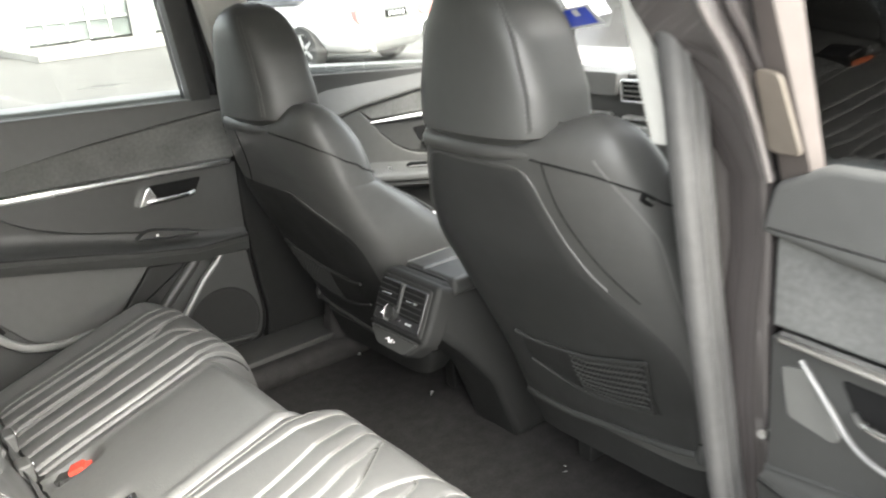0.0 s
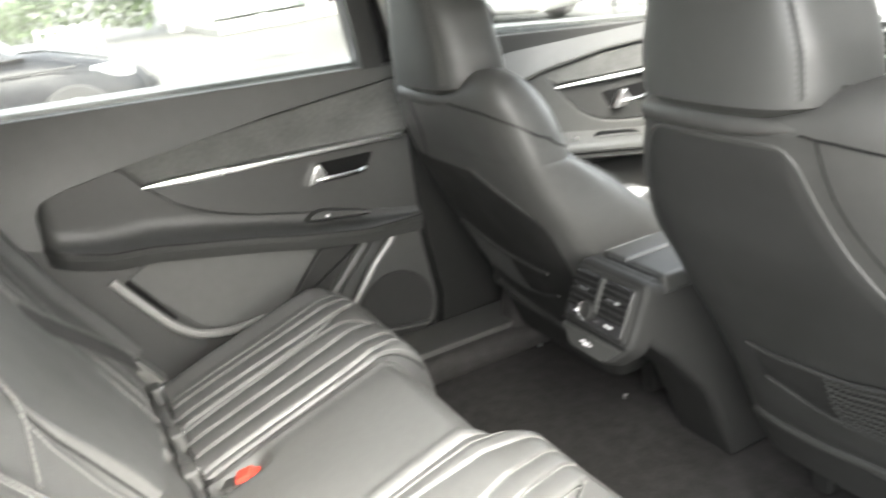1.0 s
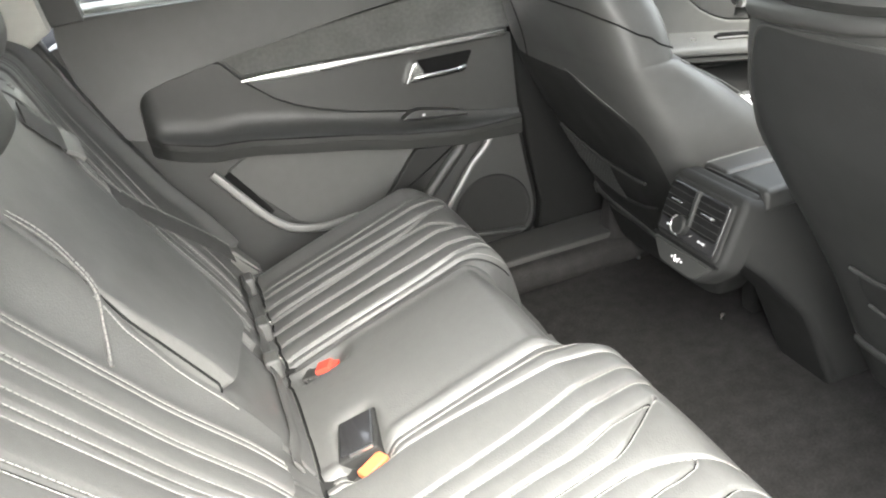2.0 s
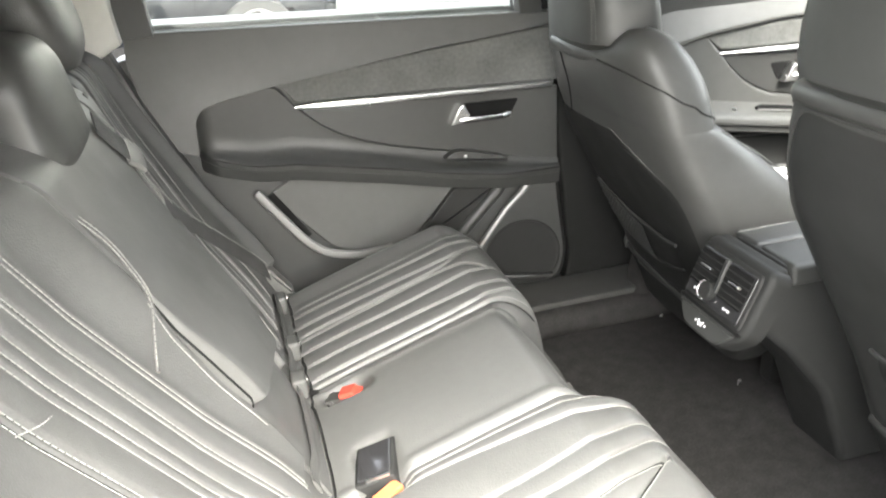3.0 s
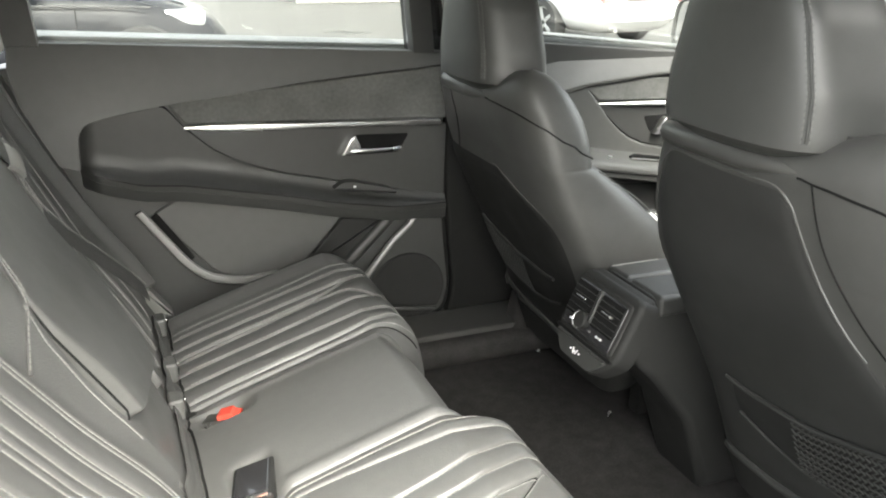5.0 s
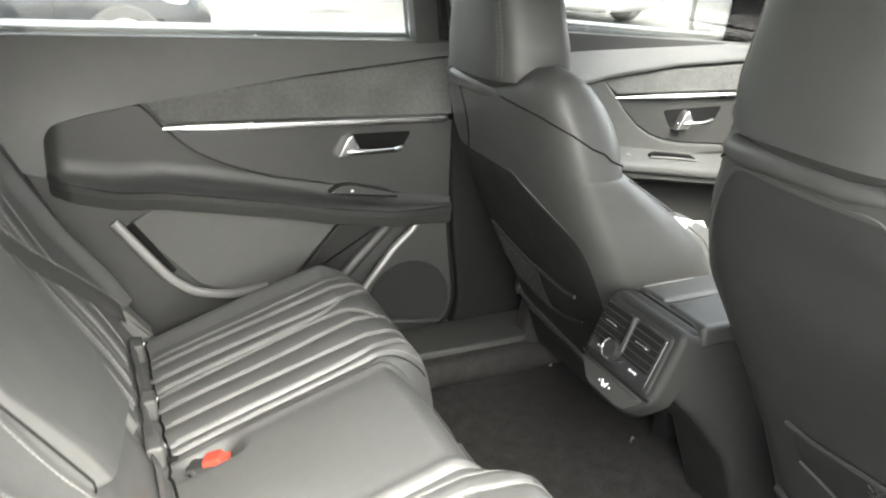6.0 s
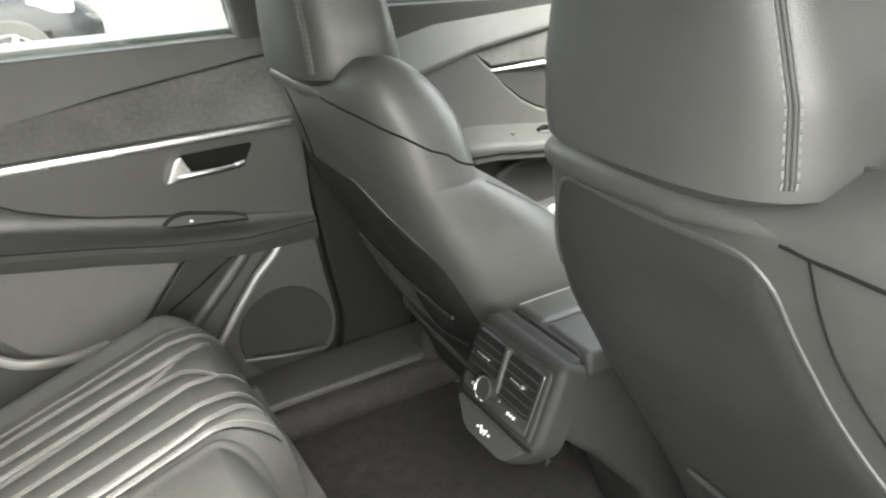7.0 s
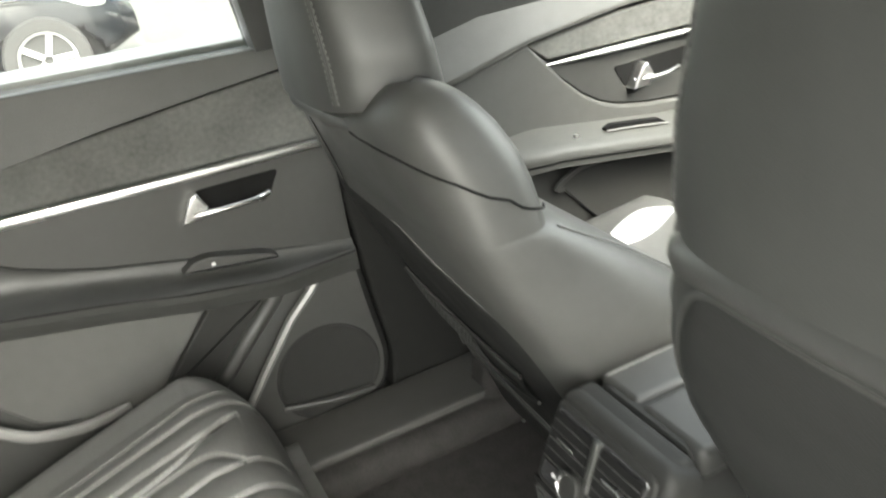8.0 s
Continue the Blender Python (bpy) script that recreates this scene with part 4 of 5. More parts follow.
        py = math.copysign(abs(sn) ** 0.52, sn)
        px = math.copysign(abs(c) ** 0.5, c)
        plan = 0.905 + 0.1 * px
        if outer < 0:
            plan = (0.825 + 0.04 * px) * (1 - 0.14 * min(1.0, max(0.0, (u - 0.1) / 0.7))) if py > 0 else 0.89 + 0.08 * px
        return Vector((-0.045 - 0.012 * u + px * dp - 0.006 * (1 - py * py), hy + 0.004 * u + py * w * plan, 1.07 + (0.252 if outer > 0 else 0.254) * u + dz))

    hr = part("headrest", loft([[head(k / 28, 2 * math.pi * m / 64) for m in range(64)] for k in range(29)]), HEADLEATHER, s, "black leather headrest")
    for sd in (1, -1):
        line = lambda da: [head(k / 56, math.pi - sd * ((1.0 if slim else 0.76) + da)) + Vector((-0.0002, 0.0002 * sd, 0)) for k in range(6, 52)]
        for da in (-0.024, 0.024):
            part("piping", sweep(line(da), 0.003, 0.003, (0, 1, 0), 6), HEADLEATHER, hr, "fine raised corner seam")
        for da in (-0.066, 0.066):
            part("stitching", stitches(line(da)), STITCH, hr, "fine stitches beside the seam")
    for sd in (-0.06, 0.06):
        part("headrest_post", box(-0.052, -0.04, cy + sd - 0.006, cy + sd + 0.006, 1.03 + dz, 1.1 + dz, 0.004), CHROME, s, "chrome headrest post")
    return s


front_seat(0.40, 0.0, 1, "black leather front passenger seat beside the closed door")
front_seat(-0.40, 0.05, -1, "black leather driver's seat with a back shell and net pocket")
mat_ = thing("paper_mat", "white paper mat curling up on the passenger seat cushion", "paper mat")
part("paper_sheet", sheet(lambda u, v: (0.4 + 0.19 * u, 0.43 + 0.1 * v + 0.02 * u, 0.575 + 0.11 * v * (1 - 0.25 * (u - 0.5) ** 2) + 0.012 * math.sin(u * 5)), list(np.linspace(0, 1, 12)), list(np.linspace(0, 1, 8))), WHITE, mat_)


# ---- rear bench ----
MID, HALF = 0.045, 0.155
# seams of the cushion as lines of (x, y) from the back to the front; two of each side run out into a point
SEAMS_NEAR = [
    [(-0.72, -0.122), (-0.45, -0.124), (-0.33, -0.132), (-0.225, -0.142)],
    [(-0.72, -0.14), (-0.56, -0.145), (-0.45, -0.157), (-0.33, -0.17), (-0.225, -0.178)],
    [(-0.72, -0.25), (-0.59, -0.247), (-0.44, -0.243), (-0.3, -0.222), (-0.225, -0.208)],
    [(-0.72, -0.284), (-0.43, -0.285), (-0.31, -0.266), (-0.225, -0.243)],
    [(-0.72, -0.33), (-0.48, -0.33), (-0.4, -0.332), (-0.3, -0.309), (-0.281, -0.302)],
    [(-0.72, -0.372), (-0.42, -0.372), (-0.37, -0.37), (-0.336, -0.347), (-0.281, -0.3)],
    [(-0.72, -0.405), (-0.42, -0.404), (-0.366, -0.408), (-0.306, -0.421), (-0.225, -0.468)],
    [(-0.72, -0.452), (-0.4, -0.449), (-0.321, -0.438), (-0.306, -0.426)],
    [(-0.72, -0.494), (-0.356, -0.492), (-0.29, -0.485), (-0.225, -0.512)],
    [(-0.72, -0.535), (-0.35, -0.535), (-0.225, -0.538)]]
SEAMS_FAR = [
    [(-0.72, 0.212), (-0.44, 0.214), (-0.32, 0.222), (-0.25, 0.248)],
    [(-0.72, 0.232), (-0.43, 0.232), (-0.3, 0.252), (-0.25, 0.275)],
    [(-0.72, 0.288), (-0.5, 0.284), (-0.32, 0.286), (-0.25, 0.318)],
    [(-0.72, 0.342), (-0.52, 0.338), (-0.38, 0.346), (-0.31, 0.35), (-0.25, 0.37)],
    [(-0.72, 0.388), (-0.55, 0.391), (-0.43, 0.397), (-0.355, 0.388), (-0.315, 0.352)],
    [(-0.72, 0.407), (-0.51, 0.407), (-0.4, 0.415), (-0.34, 0.442), (-0.3, 0.47)],
    [(-0.72, 0.447), (-0.5, 0.442), (-0.37, 0.441), (-0.32, 0.458), (-0.3, 0.47)],
    [(-0.72, 0.498), (-0.5, 0.492), (-0.35, 0.495), (-0.27, 0.51)],
    [(-0.72, 0.528), (-0.5, 0.523), (-0.33, 0.535), (-0.27, 0.545)]]


def seam_rows(seams):
    """Each seam as its ends in x and smooth samples of y."""
    rows = []
    for line in seams:
        p = spline([(x, y, 0) for x, y in line], 8)
        rows.append((line[0][0], line[-1][0], [q.x for q in p], [q.y for q in p]))
    return rows


ROWS = (seam_rows(SEAMS_NEAR), seam_rows(SEAMS_FAR))


def ease(k):
    k = min(1.0, max(0.0, k))
    return k * k * (3 - 2 * k)


@functools.lru_cache(maxsize=None)
def seams_at(x, near):
    """Where the seams of one side stand at a distance along the cushion."""
    return [float(np.interp(x, xs_, ys_)) for x0, x1, xs_, ys_ in ROWS[0 if near else 1] if x0 <= x <= x1]


def cush_z(x, y):
    """The height of the rear cushion."""
    a = abs(y - MID) - HALF
    z = 0.537 + 0.118 * min(1, max(0, (x + 0.72) / 0.36)) ** 0.9
    xf = -0.31 + 0.068 * min(1, max(0, (a + 0.02) / 0.07)) + 0.026 * (1 - ease((y - 0.05) / 0.25))
    xf -= 0.05 * max(0.0, (0.11 - 0.62 + abs(y - 0.005)) / 0.11) ** 2
    f = (x - (xf - 0.09)) / 0.09
    if f > 0:
        z -= 0.2 * (1 - math.sqrt(max(0.0, 1 - min(1, f) ** 2.4)))
    out = 0.62 - abs(y - 0.005)
    if a < 0:
        z += 0.01 * (1 - (1 + a / HALF) ** 6)
        z += 0.006 * math.exp(-((a + 0.012) / 0.012) ** 2)
    else:
        z += 0.008 * min(1, a / 0.04)
        if out < 0.07:
            z += 0.01 * min(1, (0.07 - out) / 0.05) - max(0, (0.035 - out) / 0.035) ** 2 * 0.022
    marks = sorted(seams_at(round(x, 5), y < MID))
    for k, g in enumerate(marks):
        d = abs(y - g)
        if d < 0.012:
            z -= 0.0052 * math.exp(-(d / 0.0027) ** 2) * min(1, max(0.0, (x + 0.74) / 0.03))
        if k + 1 < len(marks) and g < y < marks[k + 1]:
            gap = marks[k + 1] - g
            z += min(0.0055, 0.1 * gap) * math.sin(math.pi * (y - g) / gap) ** 0.6
    # slots of the buckles
    for bx, by, rx, ry in SLOTS:
        q = ((x - bx) / rx) ** 4 + ((y - by) / ry) ** 4
        z -= 0.026 * math.exp(-q)
    return z


SLOTS = ((-0.645, 0.165, 0.04, 0.026), (-0.635, -0.115, 0.034, 0.03), (-0.635, -0.05, 0.03, 0.04))
bench = thing("rear_bench_seat", "black leather rear bench seat with stitched pleats", "rear seat")
xs = list(np.linspace(-0.735, -0.36, 76)) + list(np.linspace(-0.356, -0.212, 56))
ys = list(np.linspace(-0.66, 0.64, 760))
part("cushion", sheet(lambda x, y: (x, y, cush_z(x, y)), xs, ys), LEATHER, bench, "black pleated leather seat cushion")
part("cushion_front", slab([(-0.74, 0.34), (-0.3, 0.34), (-0.262, 0.46), (-0.325, 0.5), (-0.325, 0.55), (-0.74, 0.55)], -0.64, 0.62, 0.01), LOWTRIM, bench, "black skirt under the cushion")


def on_cush(x, y, d=0.0006):
    return Vector((x, y, cush_z(x, y) + d))


for near in (True, False):
    for x0, x1, xs_, ys_ in ROWS[0 if near else 1]:
        step = -0.0055 if near else 0.0055
        run = [on_cush(x, float(np.interp(x, xs_, ys_)) + step) for x in np.linspace(-0.69, min(x1, -0.262 + 0.02 * near), 60)]
        seam_line(run, bench, "", 0.0018)
        groove = [on_cush(x, float(np.interp(x, xs_, ys_)), 0.002) for x in np.linspace(max(x0, -0.69), min(x1, -0.262 + 0.02 * near), 60)]
        part("seam_groove", sweep(groove, 0.003, 0.003, (0, 0, 1), 6), DARK, bench, "dark seam between two pleats")


def pleat_line(z):
    """How far out the innermost pleat of an outer backrest stands at a height."""
    return float(np.interp(z, [0.55, 0.7, 0.8, 0.9, 1.0, 1.12], [0.135, 0.175, 0.205, 0.24, 0.275, 0.315]))


def panel_edges(z):
    """The two edges of the smooth middle panel of the backrest."""
    return float(np.interp(z, [0.6, 0.75, 0.8, 0.9, 0.975, 1.1], [-0.09, -0.114, -0.125, -0.15, -0.152, -0.2])), 0.2 - 0.1 * (0.98 - z)


BACK_PLEATS = (0.0, 0.013, 0.065, 0.077, 0.117, 0.14, 0.158, 0.21, 0.222)


def back_x(y, z):
    """How far forward the rear backrest reaches."""
    x = -0.459 - 0.45 * z
    ay = abs(y - 0.06) if y > 0 else -y
    off = ay - pleat_line(z)
    x -= 0.04 * ease((off + 0.11) / 0.1) * min(1, max(0, (z - 0.5) / 0.5))
    out = 0.645 - abs(y)
    if out < 0.06:
        x += 0.03 * ease((0.06 - out) / 0.05) - max(0, (0.025 - out) / 0.025) ** 2 * 0.05
    if z > 1.1:
        x -= 0.12 * ((z - 1.1) / 0.08) ** 2
    # lower lip: the middle panel ends higher up than the outer parts
    e0, e1 = panel_edges(z)
    mid = ease((y - e0) / 0.012 + 0.5) * ease((e1 - y) / 0.012 + 0.5)
    lip_mid, lip_out = 0.745 - 0.22 * max(0.0, y + 0.11), 0.63
    x += 0.026 * mid * ease((z - lip_mid) / 0.014) * (1 - ease((z - 0.78) / 0.2))
    x += 0.014 * (1 - mid) * ease((z - lip_out) / 0.014) * (1 - ease((z - 0.68) / 0.15))
    last = 0.0
    for g in BACK_PLEATS:
        q = abs(off - g) / 0.0027
        if q < 3 and out > 0.03:
            x -= 0.0058 * math.exp(-q * q) * ease((z - 0.6) / 0.03)
        if last < off < g and out > 0.06:
            x += min(0.0045, 0.1 * (g - last)) * math.sin(math.pi * (off - last) / (g - last)) ** 0.6
        last = g
    for edge in (e0, e1):
        q = abs(y - edge) / 0.0035
        if q < 3:
            x -= 0.007 * math.exp(-q * q)
    return x


part("backrest", sheet(lambda z, y: (back_x(y, z), y, z), list(np.linspace(0.52, 0.6, 8)) + list(np.linspace(0.606, 0.8, 60)) + list(np.linspace(0.806, 1.18, 62)), ys), LEATHER, bench, "black pleated leather backrest")
# bar along the cushion crease, the shade there given as near-black
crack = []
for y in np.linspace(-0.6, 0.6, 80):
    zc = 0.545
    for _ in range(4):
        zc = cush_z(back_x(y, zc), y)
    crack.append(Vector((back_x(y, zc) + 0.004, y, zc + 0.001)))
part("seat_crease_shade", sweep(crack, 0.005, 0.006, (0, 0, 1), 8), DARK, bench, "dark bar for the shade in the crease behind the cushion")
part("back_board", slab([(-0.82, 0.5), (-0.95, 0.5), (-1.15, 1.17), (-1.09, 1.17)], -0.63, 0.63, 0.01), PLASTIC, bench, "black rear board of the backrest")


def on_back(y, z, d=0.0012):
    return Vector((back_x(y, z) + d, y, z))


for sd, sh in ((-1, 0.0), (1, 0.06)):
    hook = spline([on_back(sd * (0.2 + sh), 1.12), on_back(sd * (0.158 + sh), 1.04), on_back(sd * (0.147 + sh), 0.985), on_back(sd * (0.16 + sh), 0.95), on_back(sd * (0.185 + sh), 0.92), on_back(sd * (0.222 + sh), 0.888)], 8)
    part("hook_seam", sweep(hook, 0.007, 0.005, (1, 0, 0), 8), LEATHER, bench, "raised leather edge")
    for w_ in (0.006, -0.006):
        seam_line([p + Vector((0.0012, w_ * sd, 0.002)) for p in hook], bench, "grey stitched seam", 0.002)
    seam_line([on_back(sd * (-panel_edges(z)[0] + sh + 0.016), z) for z in np.linspace(0.95, 0.72, 24)], bench, "", 0.002)
    for g in BACK_PLEATS[1::2] if sd > 0 else BACK_PLEATS:
        line = [on_back(sd * (pleat_line(z) + g + sh + 0.0055), z) for z in np.linspace(0.64, 1.1, 40)]
        seam_line(line, bench, "", 0.0018)
        part("seam_groove", sweep([on_back(sd * (pleat_line(z) + g + sh), z, 0.0022) for z in np.linspace(0.64, 1.1, 40)], 0.0034, 0.003, (1, 0, 0), 6), DARK, bench, "dark seam between two pleats")
    part("seam_groove", sweep([on_back(panel_edges(z)[0 if sd < 0 else 1], z, 0.0025) for z in np.linspace(0.72, 1.0, 26)], 0.004, 0.003, (1, 0, 0), 6), DARK, bench, "dark seam beside the middle panel")
seam_line(spline([on_back(y, z, 0.004) for y, z in ((-0.515, 1.018), (-0.478, 1.003), (-0.427, 0.985))], 8), bench, "grey stitched cross seam", 0.002)
part("hinge_strip", sweep([Vector((back_x(y, 0.6) + 0.006, y, 0.6 + 0.02 * max(0.0, y))) for y in np.linspace(-0.12, 0.5, 20)], 0.028, 0.005, (1, 0, 0.4), 10), SOFT, bench, "black plastic strip below the backrest")
for y_, z_ in ((0.156, 0.618), (0.3, 0.612), (0.5, 0.612)):
    part("anchor_cover", box(back_x(y_, z_) + 0.004, back_x(y_, z_) + 0.03, y_ - 0.02, y_ + 0.02, z_ - 0.035, z_ + 0.004, 0.006, 3), SOFT, bench, "black child seat anchor cover")
    part("anchor_pin", box(back_x(y_, z_) + 0.027, back_x(y_, z_) + 0.033, y_ - 0.006, y_ + 0.006, z_ - 0.006, z_ - 0.002, 0.001), CHROME, bench, "bright anchor pin")

for hy in (-0.4, 0.36):
    rings = []
    for k in range(15):
        u = k / 14
        t = math.sin(math.pi * min(0.98, max(0.02, u))) ** 0.3
        rings.append([(-1.0 - 0.05 * u + 0.05 * t * math.copysign(abs(math.cos(a)) ** 0.7, math.cos(a)), hy + 0.13 * t * math.copysign(abs(math.sin(a)) ** 0.7, math.sin(a)), 1.15 + 0.18 * u) for a in [2 * math.pi * m / 28 for m in range(28)]])
    part("headrest", loft(rings), LEATHER, bench, "black leather headrest")

rings = []
for k in range(17):
    u = k / 16
    t = min(1, 0.7 + 3 * u) * (1 - max(0, (u - 0.6) / 0.41) ** 2.5) ** 0.45
    rings.append([(-0.99 - 0.03 * u + 0.05 * t * math.copysign(abs(math.cos(a)) ** 0.6, math.cos(a)), 0.028 + 0.128 * t * math.copysign(abs(math.sin(a)) ** 0.55, math.sin(a)), 1.085 + 0.16 * u) for a in [2 * math.pi * m / 36 for m in range(36)]])
part("headrest", loft(rings), HEADLEATHER, bench, "black leather middle headrest")

# belt and buckles
belt = thing("seat_belt", "black seat belt hanging down the rear backrest", "seat belt")
lie = [(0.15, 1.1), (0.185, 1.06), (0.217, 1.026), (0.28, 0.955), (0.36, 0.86), (0.44, 0.77), (0.52, 0.69), (0.56, 0.645)]
part("webbing", sweep(spline([(back_x(y, z) + 0.006, y, z) for y, z in lie], 6), 0.044, 0.003, (1, 0, 0.3), 8), WEBBING, belt, "black belt webbing")
for w_ in (-0.018, 0.018):
    seam_line(spline([(back_x(y, z) + 0.0085, y + 0.72 * w_, z + 0.7 * w_) for y, z in lie], 6), belt, "pale woven edge", 0.0016)
part("belt_stop", sweep([Vector((back_x(y, z) + 0.01, y, z)) for y, z in ((0.207, 1.037), (0.217, 1.026), (0.227, 1.014))], 0.05, 0.012, (1, 0, 0.3), 10, power=4), SATIN, belt, "grey belt tongue stop")
part("belt_anchor", slab(rounded([(-0.748, 0.64), (-0.735, 0.64), (-0.69, 0.575), (-0.75, 0.57)], 0.005), 0.585, 0.625, 0.005, 3), GREYTRIM, belt, "grey plastic belt guide")


def loop(name, cx, cy, cz, rx, ry, h, turn, mat, parent, label):
    """A rounded frame standing round a buckle."""
    ring = [Vector((cx, cy, cz)) + Matrix.Rotation(turn, 3, "Z") @ Vector((x, y, h * (x + rx) / (2 * rx))) for x, y in rounded([(-rx, -ry), (rx, -ry), (rx, ry), (-rx, ry)], 0.012)]
    return part(name, sweep(ring + ring[:1], 0.007, 0.009, (0, 0, 1), 8), mat, parent, label)


b1 = thing("belt_buckle", "black belt buckle with a red button in the cushion slot", "belt buckle", "belt buckles", at=(-0.645, 0.16, 0.556))
part("housing", box(-0.04, 0.02, -0.017, 0.017, -0.03, 0.008, 0.006, 3), PLASTIC, b1)
part("button", slab(rounded([(-0.012, 0.0), (0.024, -0.004), (0.03, 0.009), (0.018, 0.012), (0.016, 0.018), (-0.01, 0.016)], 0.003), -0.014, 0.014, 0.003, both=True), RED, b1, "red release button")
b1.rotation_euler = (0, radians(-14), radians(-24))
loop("slot_rim", -0.63, 0.165, cush_z(-0.66, 0.23) - 0.012, 0.042, 0.03, 0.012, radians(-15), LEATHER, bench, "leather rim of the buckle slot")
b2 = thing("belt_buckle", "black belt buckle with an orange button in the cushion slot", "belt buckle", "belt buckles", at=(-0.632, -0.125, 0.556))
part("housing", box(-0.035, 0.02, -0.014, 0.014, -0.03, 0.004, 0.006, 3), PLASTIC, b2)
part("button", box(-0.022, 0.024, -0.012, 0.011, 0.0, 0.014, 0.004, 3), ORANGE, b2, "orange release button")
b2.rotation_euler = (0, radians(-10), radians(28))
bb = thing("belt_buckle", "tall black belt buckle with a chrome edge standing in the cushion", "belt buckle", "belt buckles", at=(-0.636, -0.06, 0.57))
part("housing", box(-0.033, 0.033, -0.046, 0.044, -0.04, 0.008, 0.005, 3), LOWTRIM, bb)
part("slot_face", box(-0.028, 0.028, -0.038, 0.038, 0.006, 0.011, 0.003), GLOSS, bb, "glossy black slot face")
part("chrome_edge", box(-0.012, 0.026, -0.044, -0.039, 0.006, 0.0105, 0.001), CHROME, bb, "chrome edge")
bb.rotation_euler = (radians(4), radians(-20), radians(-14))


# ---- centre console ----
con = thing("center_console", "black centre console with rear air vents and padded armrest", "console")
prof = [(0.22, 0.335), (0.62, 0.335), (0.62, 0.74), (0.06, 0.77), (0.035, 0.73), (0.02, 0.66), (0.08, 0.6), (0.16, 0.5)]
part("console_body", slab(prof, -0.07, 0.09, 0.02, 3, both=True), LOWTRIM, con, "black plastic console body")
tilt = Matrix.Translation((-0.006, 0.009, 0.724)) @ Matrix.Rotation(radians(25), 4, "Y") @ Matrix(((0, 1, 0, 0), (1, 0, 0, 0), (0, 0, 1, 0), (0, 0, 0, 1)))


def face(name, pts, x0, x1, mat, r=0.006, label="", parent=None, corner=0.012):
    """A plate on the console's sloping rear face: an outline across and up it."""
    return part(name, move(slab(pts, x0, x1, r, 3, corner), tilt), mat, parent or con, label)


bez = face("bezel", [(-0.1, 0.06), (0.088, 0.06), (0.089, -0.058), (0.05, -0.104), (-0.05, -0.104), (-0.099, -0.058)], 0.0, 0.04, LOWTRIM, 0.012, "black plastic vent surround", corner=0.02)
face("rim", [(-0.085, 0.046), (0.084, 0.046), (0.085, -0.056), (-0.086, -0.056)], -0.004, 0.01, LOWTRIM, 0.005, "raised rim round the vents", corner=0.012)
face("chin_gap", [(-0.09, -0.058), (0.09, -0.058), (0.088, -0.063), (-0.088, -0.063)], -0.001, 0.01, DARK, 0.0005, parent=bez, corner=0)
face("chin", [(-0.084, -0.064), (0.086, -0.064), (0.046, -0.1), (-0.046, -0.1)], -0.004, 0.01, PLASTIC, 0.004, "black plastic chin with socket marks", parent=bez, corner=0.012)
face("vent_panel", [(-0.077, 0.039), (0.078, 0.039), (0.078, -0.05), (-0.077, -0.05)], -0.0055, 0.02, GLOSS, 0.003, "gloss black vent panel", corner=0.008)
for cyv in (-0.04, 0.042):
    v = face("air_vent", [(cyv - 0.034, 0.034), (cyv + 0.034, 0.034), (cyv + 0.034, -0.026), (cyv - 0.034, -0.026)], -0.0085, 0.0, DARK, 0.001, "black air vent", corner=0.004)
    for k in range(5):
        z = 0.025 - 0.0115 * k
        face("slat", [(cyv - 0.033, z + 0.0006), (cyv + 0.033, z + 0.0006), (cyv + 0.033, z - 0.0006), (cyv - 0.033, z - 0.0006)], -0.0105, 0.0, PLASTIC, 0.0003, parent=v, corner=0.0003)
    face("vent_tab", [(cyv - 0.015, 0.01), (cyv + 0.015, 0.01), (cyv + 0.015, 0.0065), (cyv - 0.015, 0.0065)], -0.0145, 0.0, CHROME, 0.001, "chrome vent tab", parent=v, corner=0.001)
face("divider", [(-0.004, 0.038), (0.005, 0.038), (0.001, -0.022), (-0.008, -0.022)], -0.013, 0.0, PLASTIC, 0.002, "black bar between the vents", corner=0.001)
turn_ = lambda r: [(0.014 + r * math.cos(a), -0.026 + r * math.sin(a)) for a in [2 * math.pi * k / 28 for k in range(28)]]
knob = face("knob", turn_(0.0165), -0.02, 0.0, LOWTRIM, 0.003, "black fan knob", corner=0)
part("knob_ring", move(sweep([Vector((0.014 + 0.0155 * math.cos(a), -0.0205, -0.026 + 0.0155 * math.sin(a))) for a in np.linspace(-2.0, 1.3, 20)], 0.0035, 0.003, (0, 1, 0), 8), tilt), CHROME, knob, "chrome arc on the knob")
for yy in (-0.042, 0.046):
    for k in range(3):
        h = (0.0032, 0.002, 0.0032)[k]
        face("mark", [(yy - 0.007 + 0.0065 * k, -0.036 + h / 2), (yy - 0.0055 + 0.0065 * k, -0.036 + h / 2), (yy - 0.006 + 0.0065 * k, -0.036 - h / 2), (yy - 0.0075 + 0.0065 * k, -0.036 - h / 2)], -0.0085, 0.0, WHITE, 0, "white printed mark", corner=0)
for yy, w, h, lean_ in ((0.016, 0.001, 0.003, 0.0), (0.0075, 0.001, 0.01, 0.002), (0.0025, 0.0009, 0.004, -0.001), (-0.0025, 0.001, 0.009, -0.002), (-0.011, 0.0012, 0.003, 0.0)):
    face("mark", [(yy - w + lean_, -0.082 + h / 2), (yy + w + lean_, -0.082 + h / 2), (yy + w - lean_, -0.082 - h / 2), (yy - w - lean_, -0.082 - h / 2)], -0.006, 0.01, WHITE, 0, corner=0)
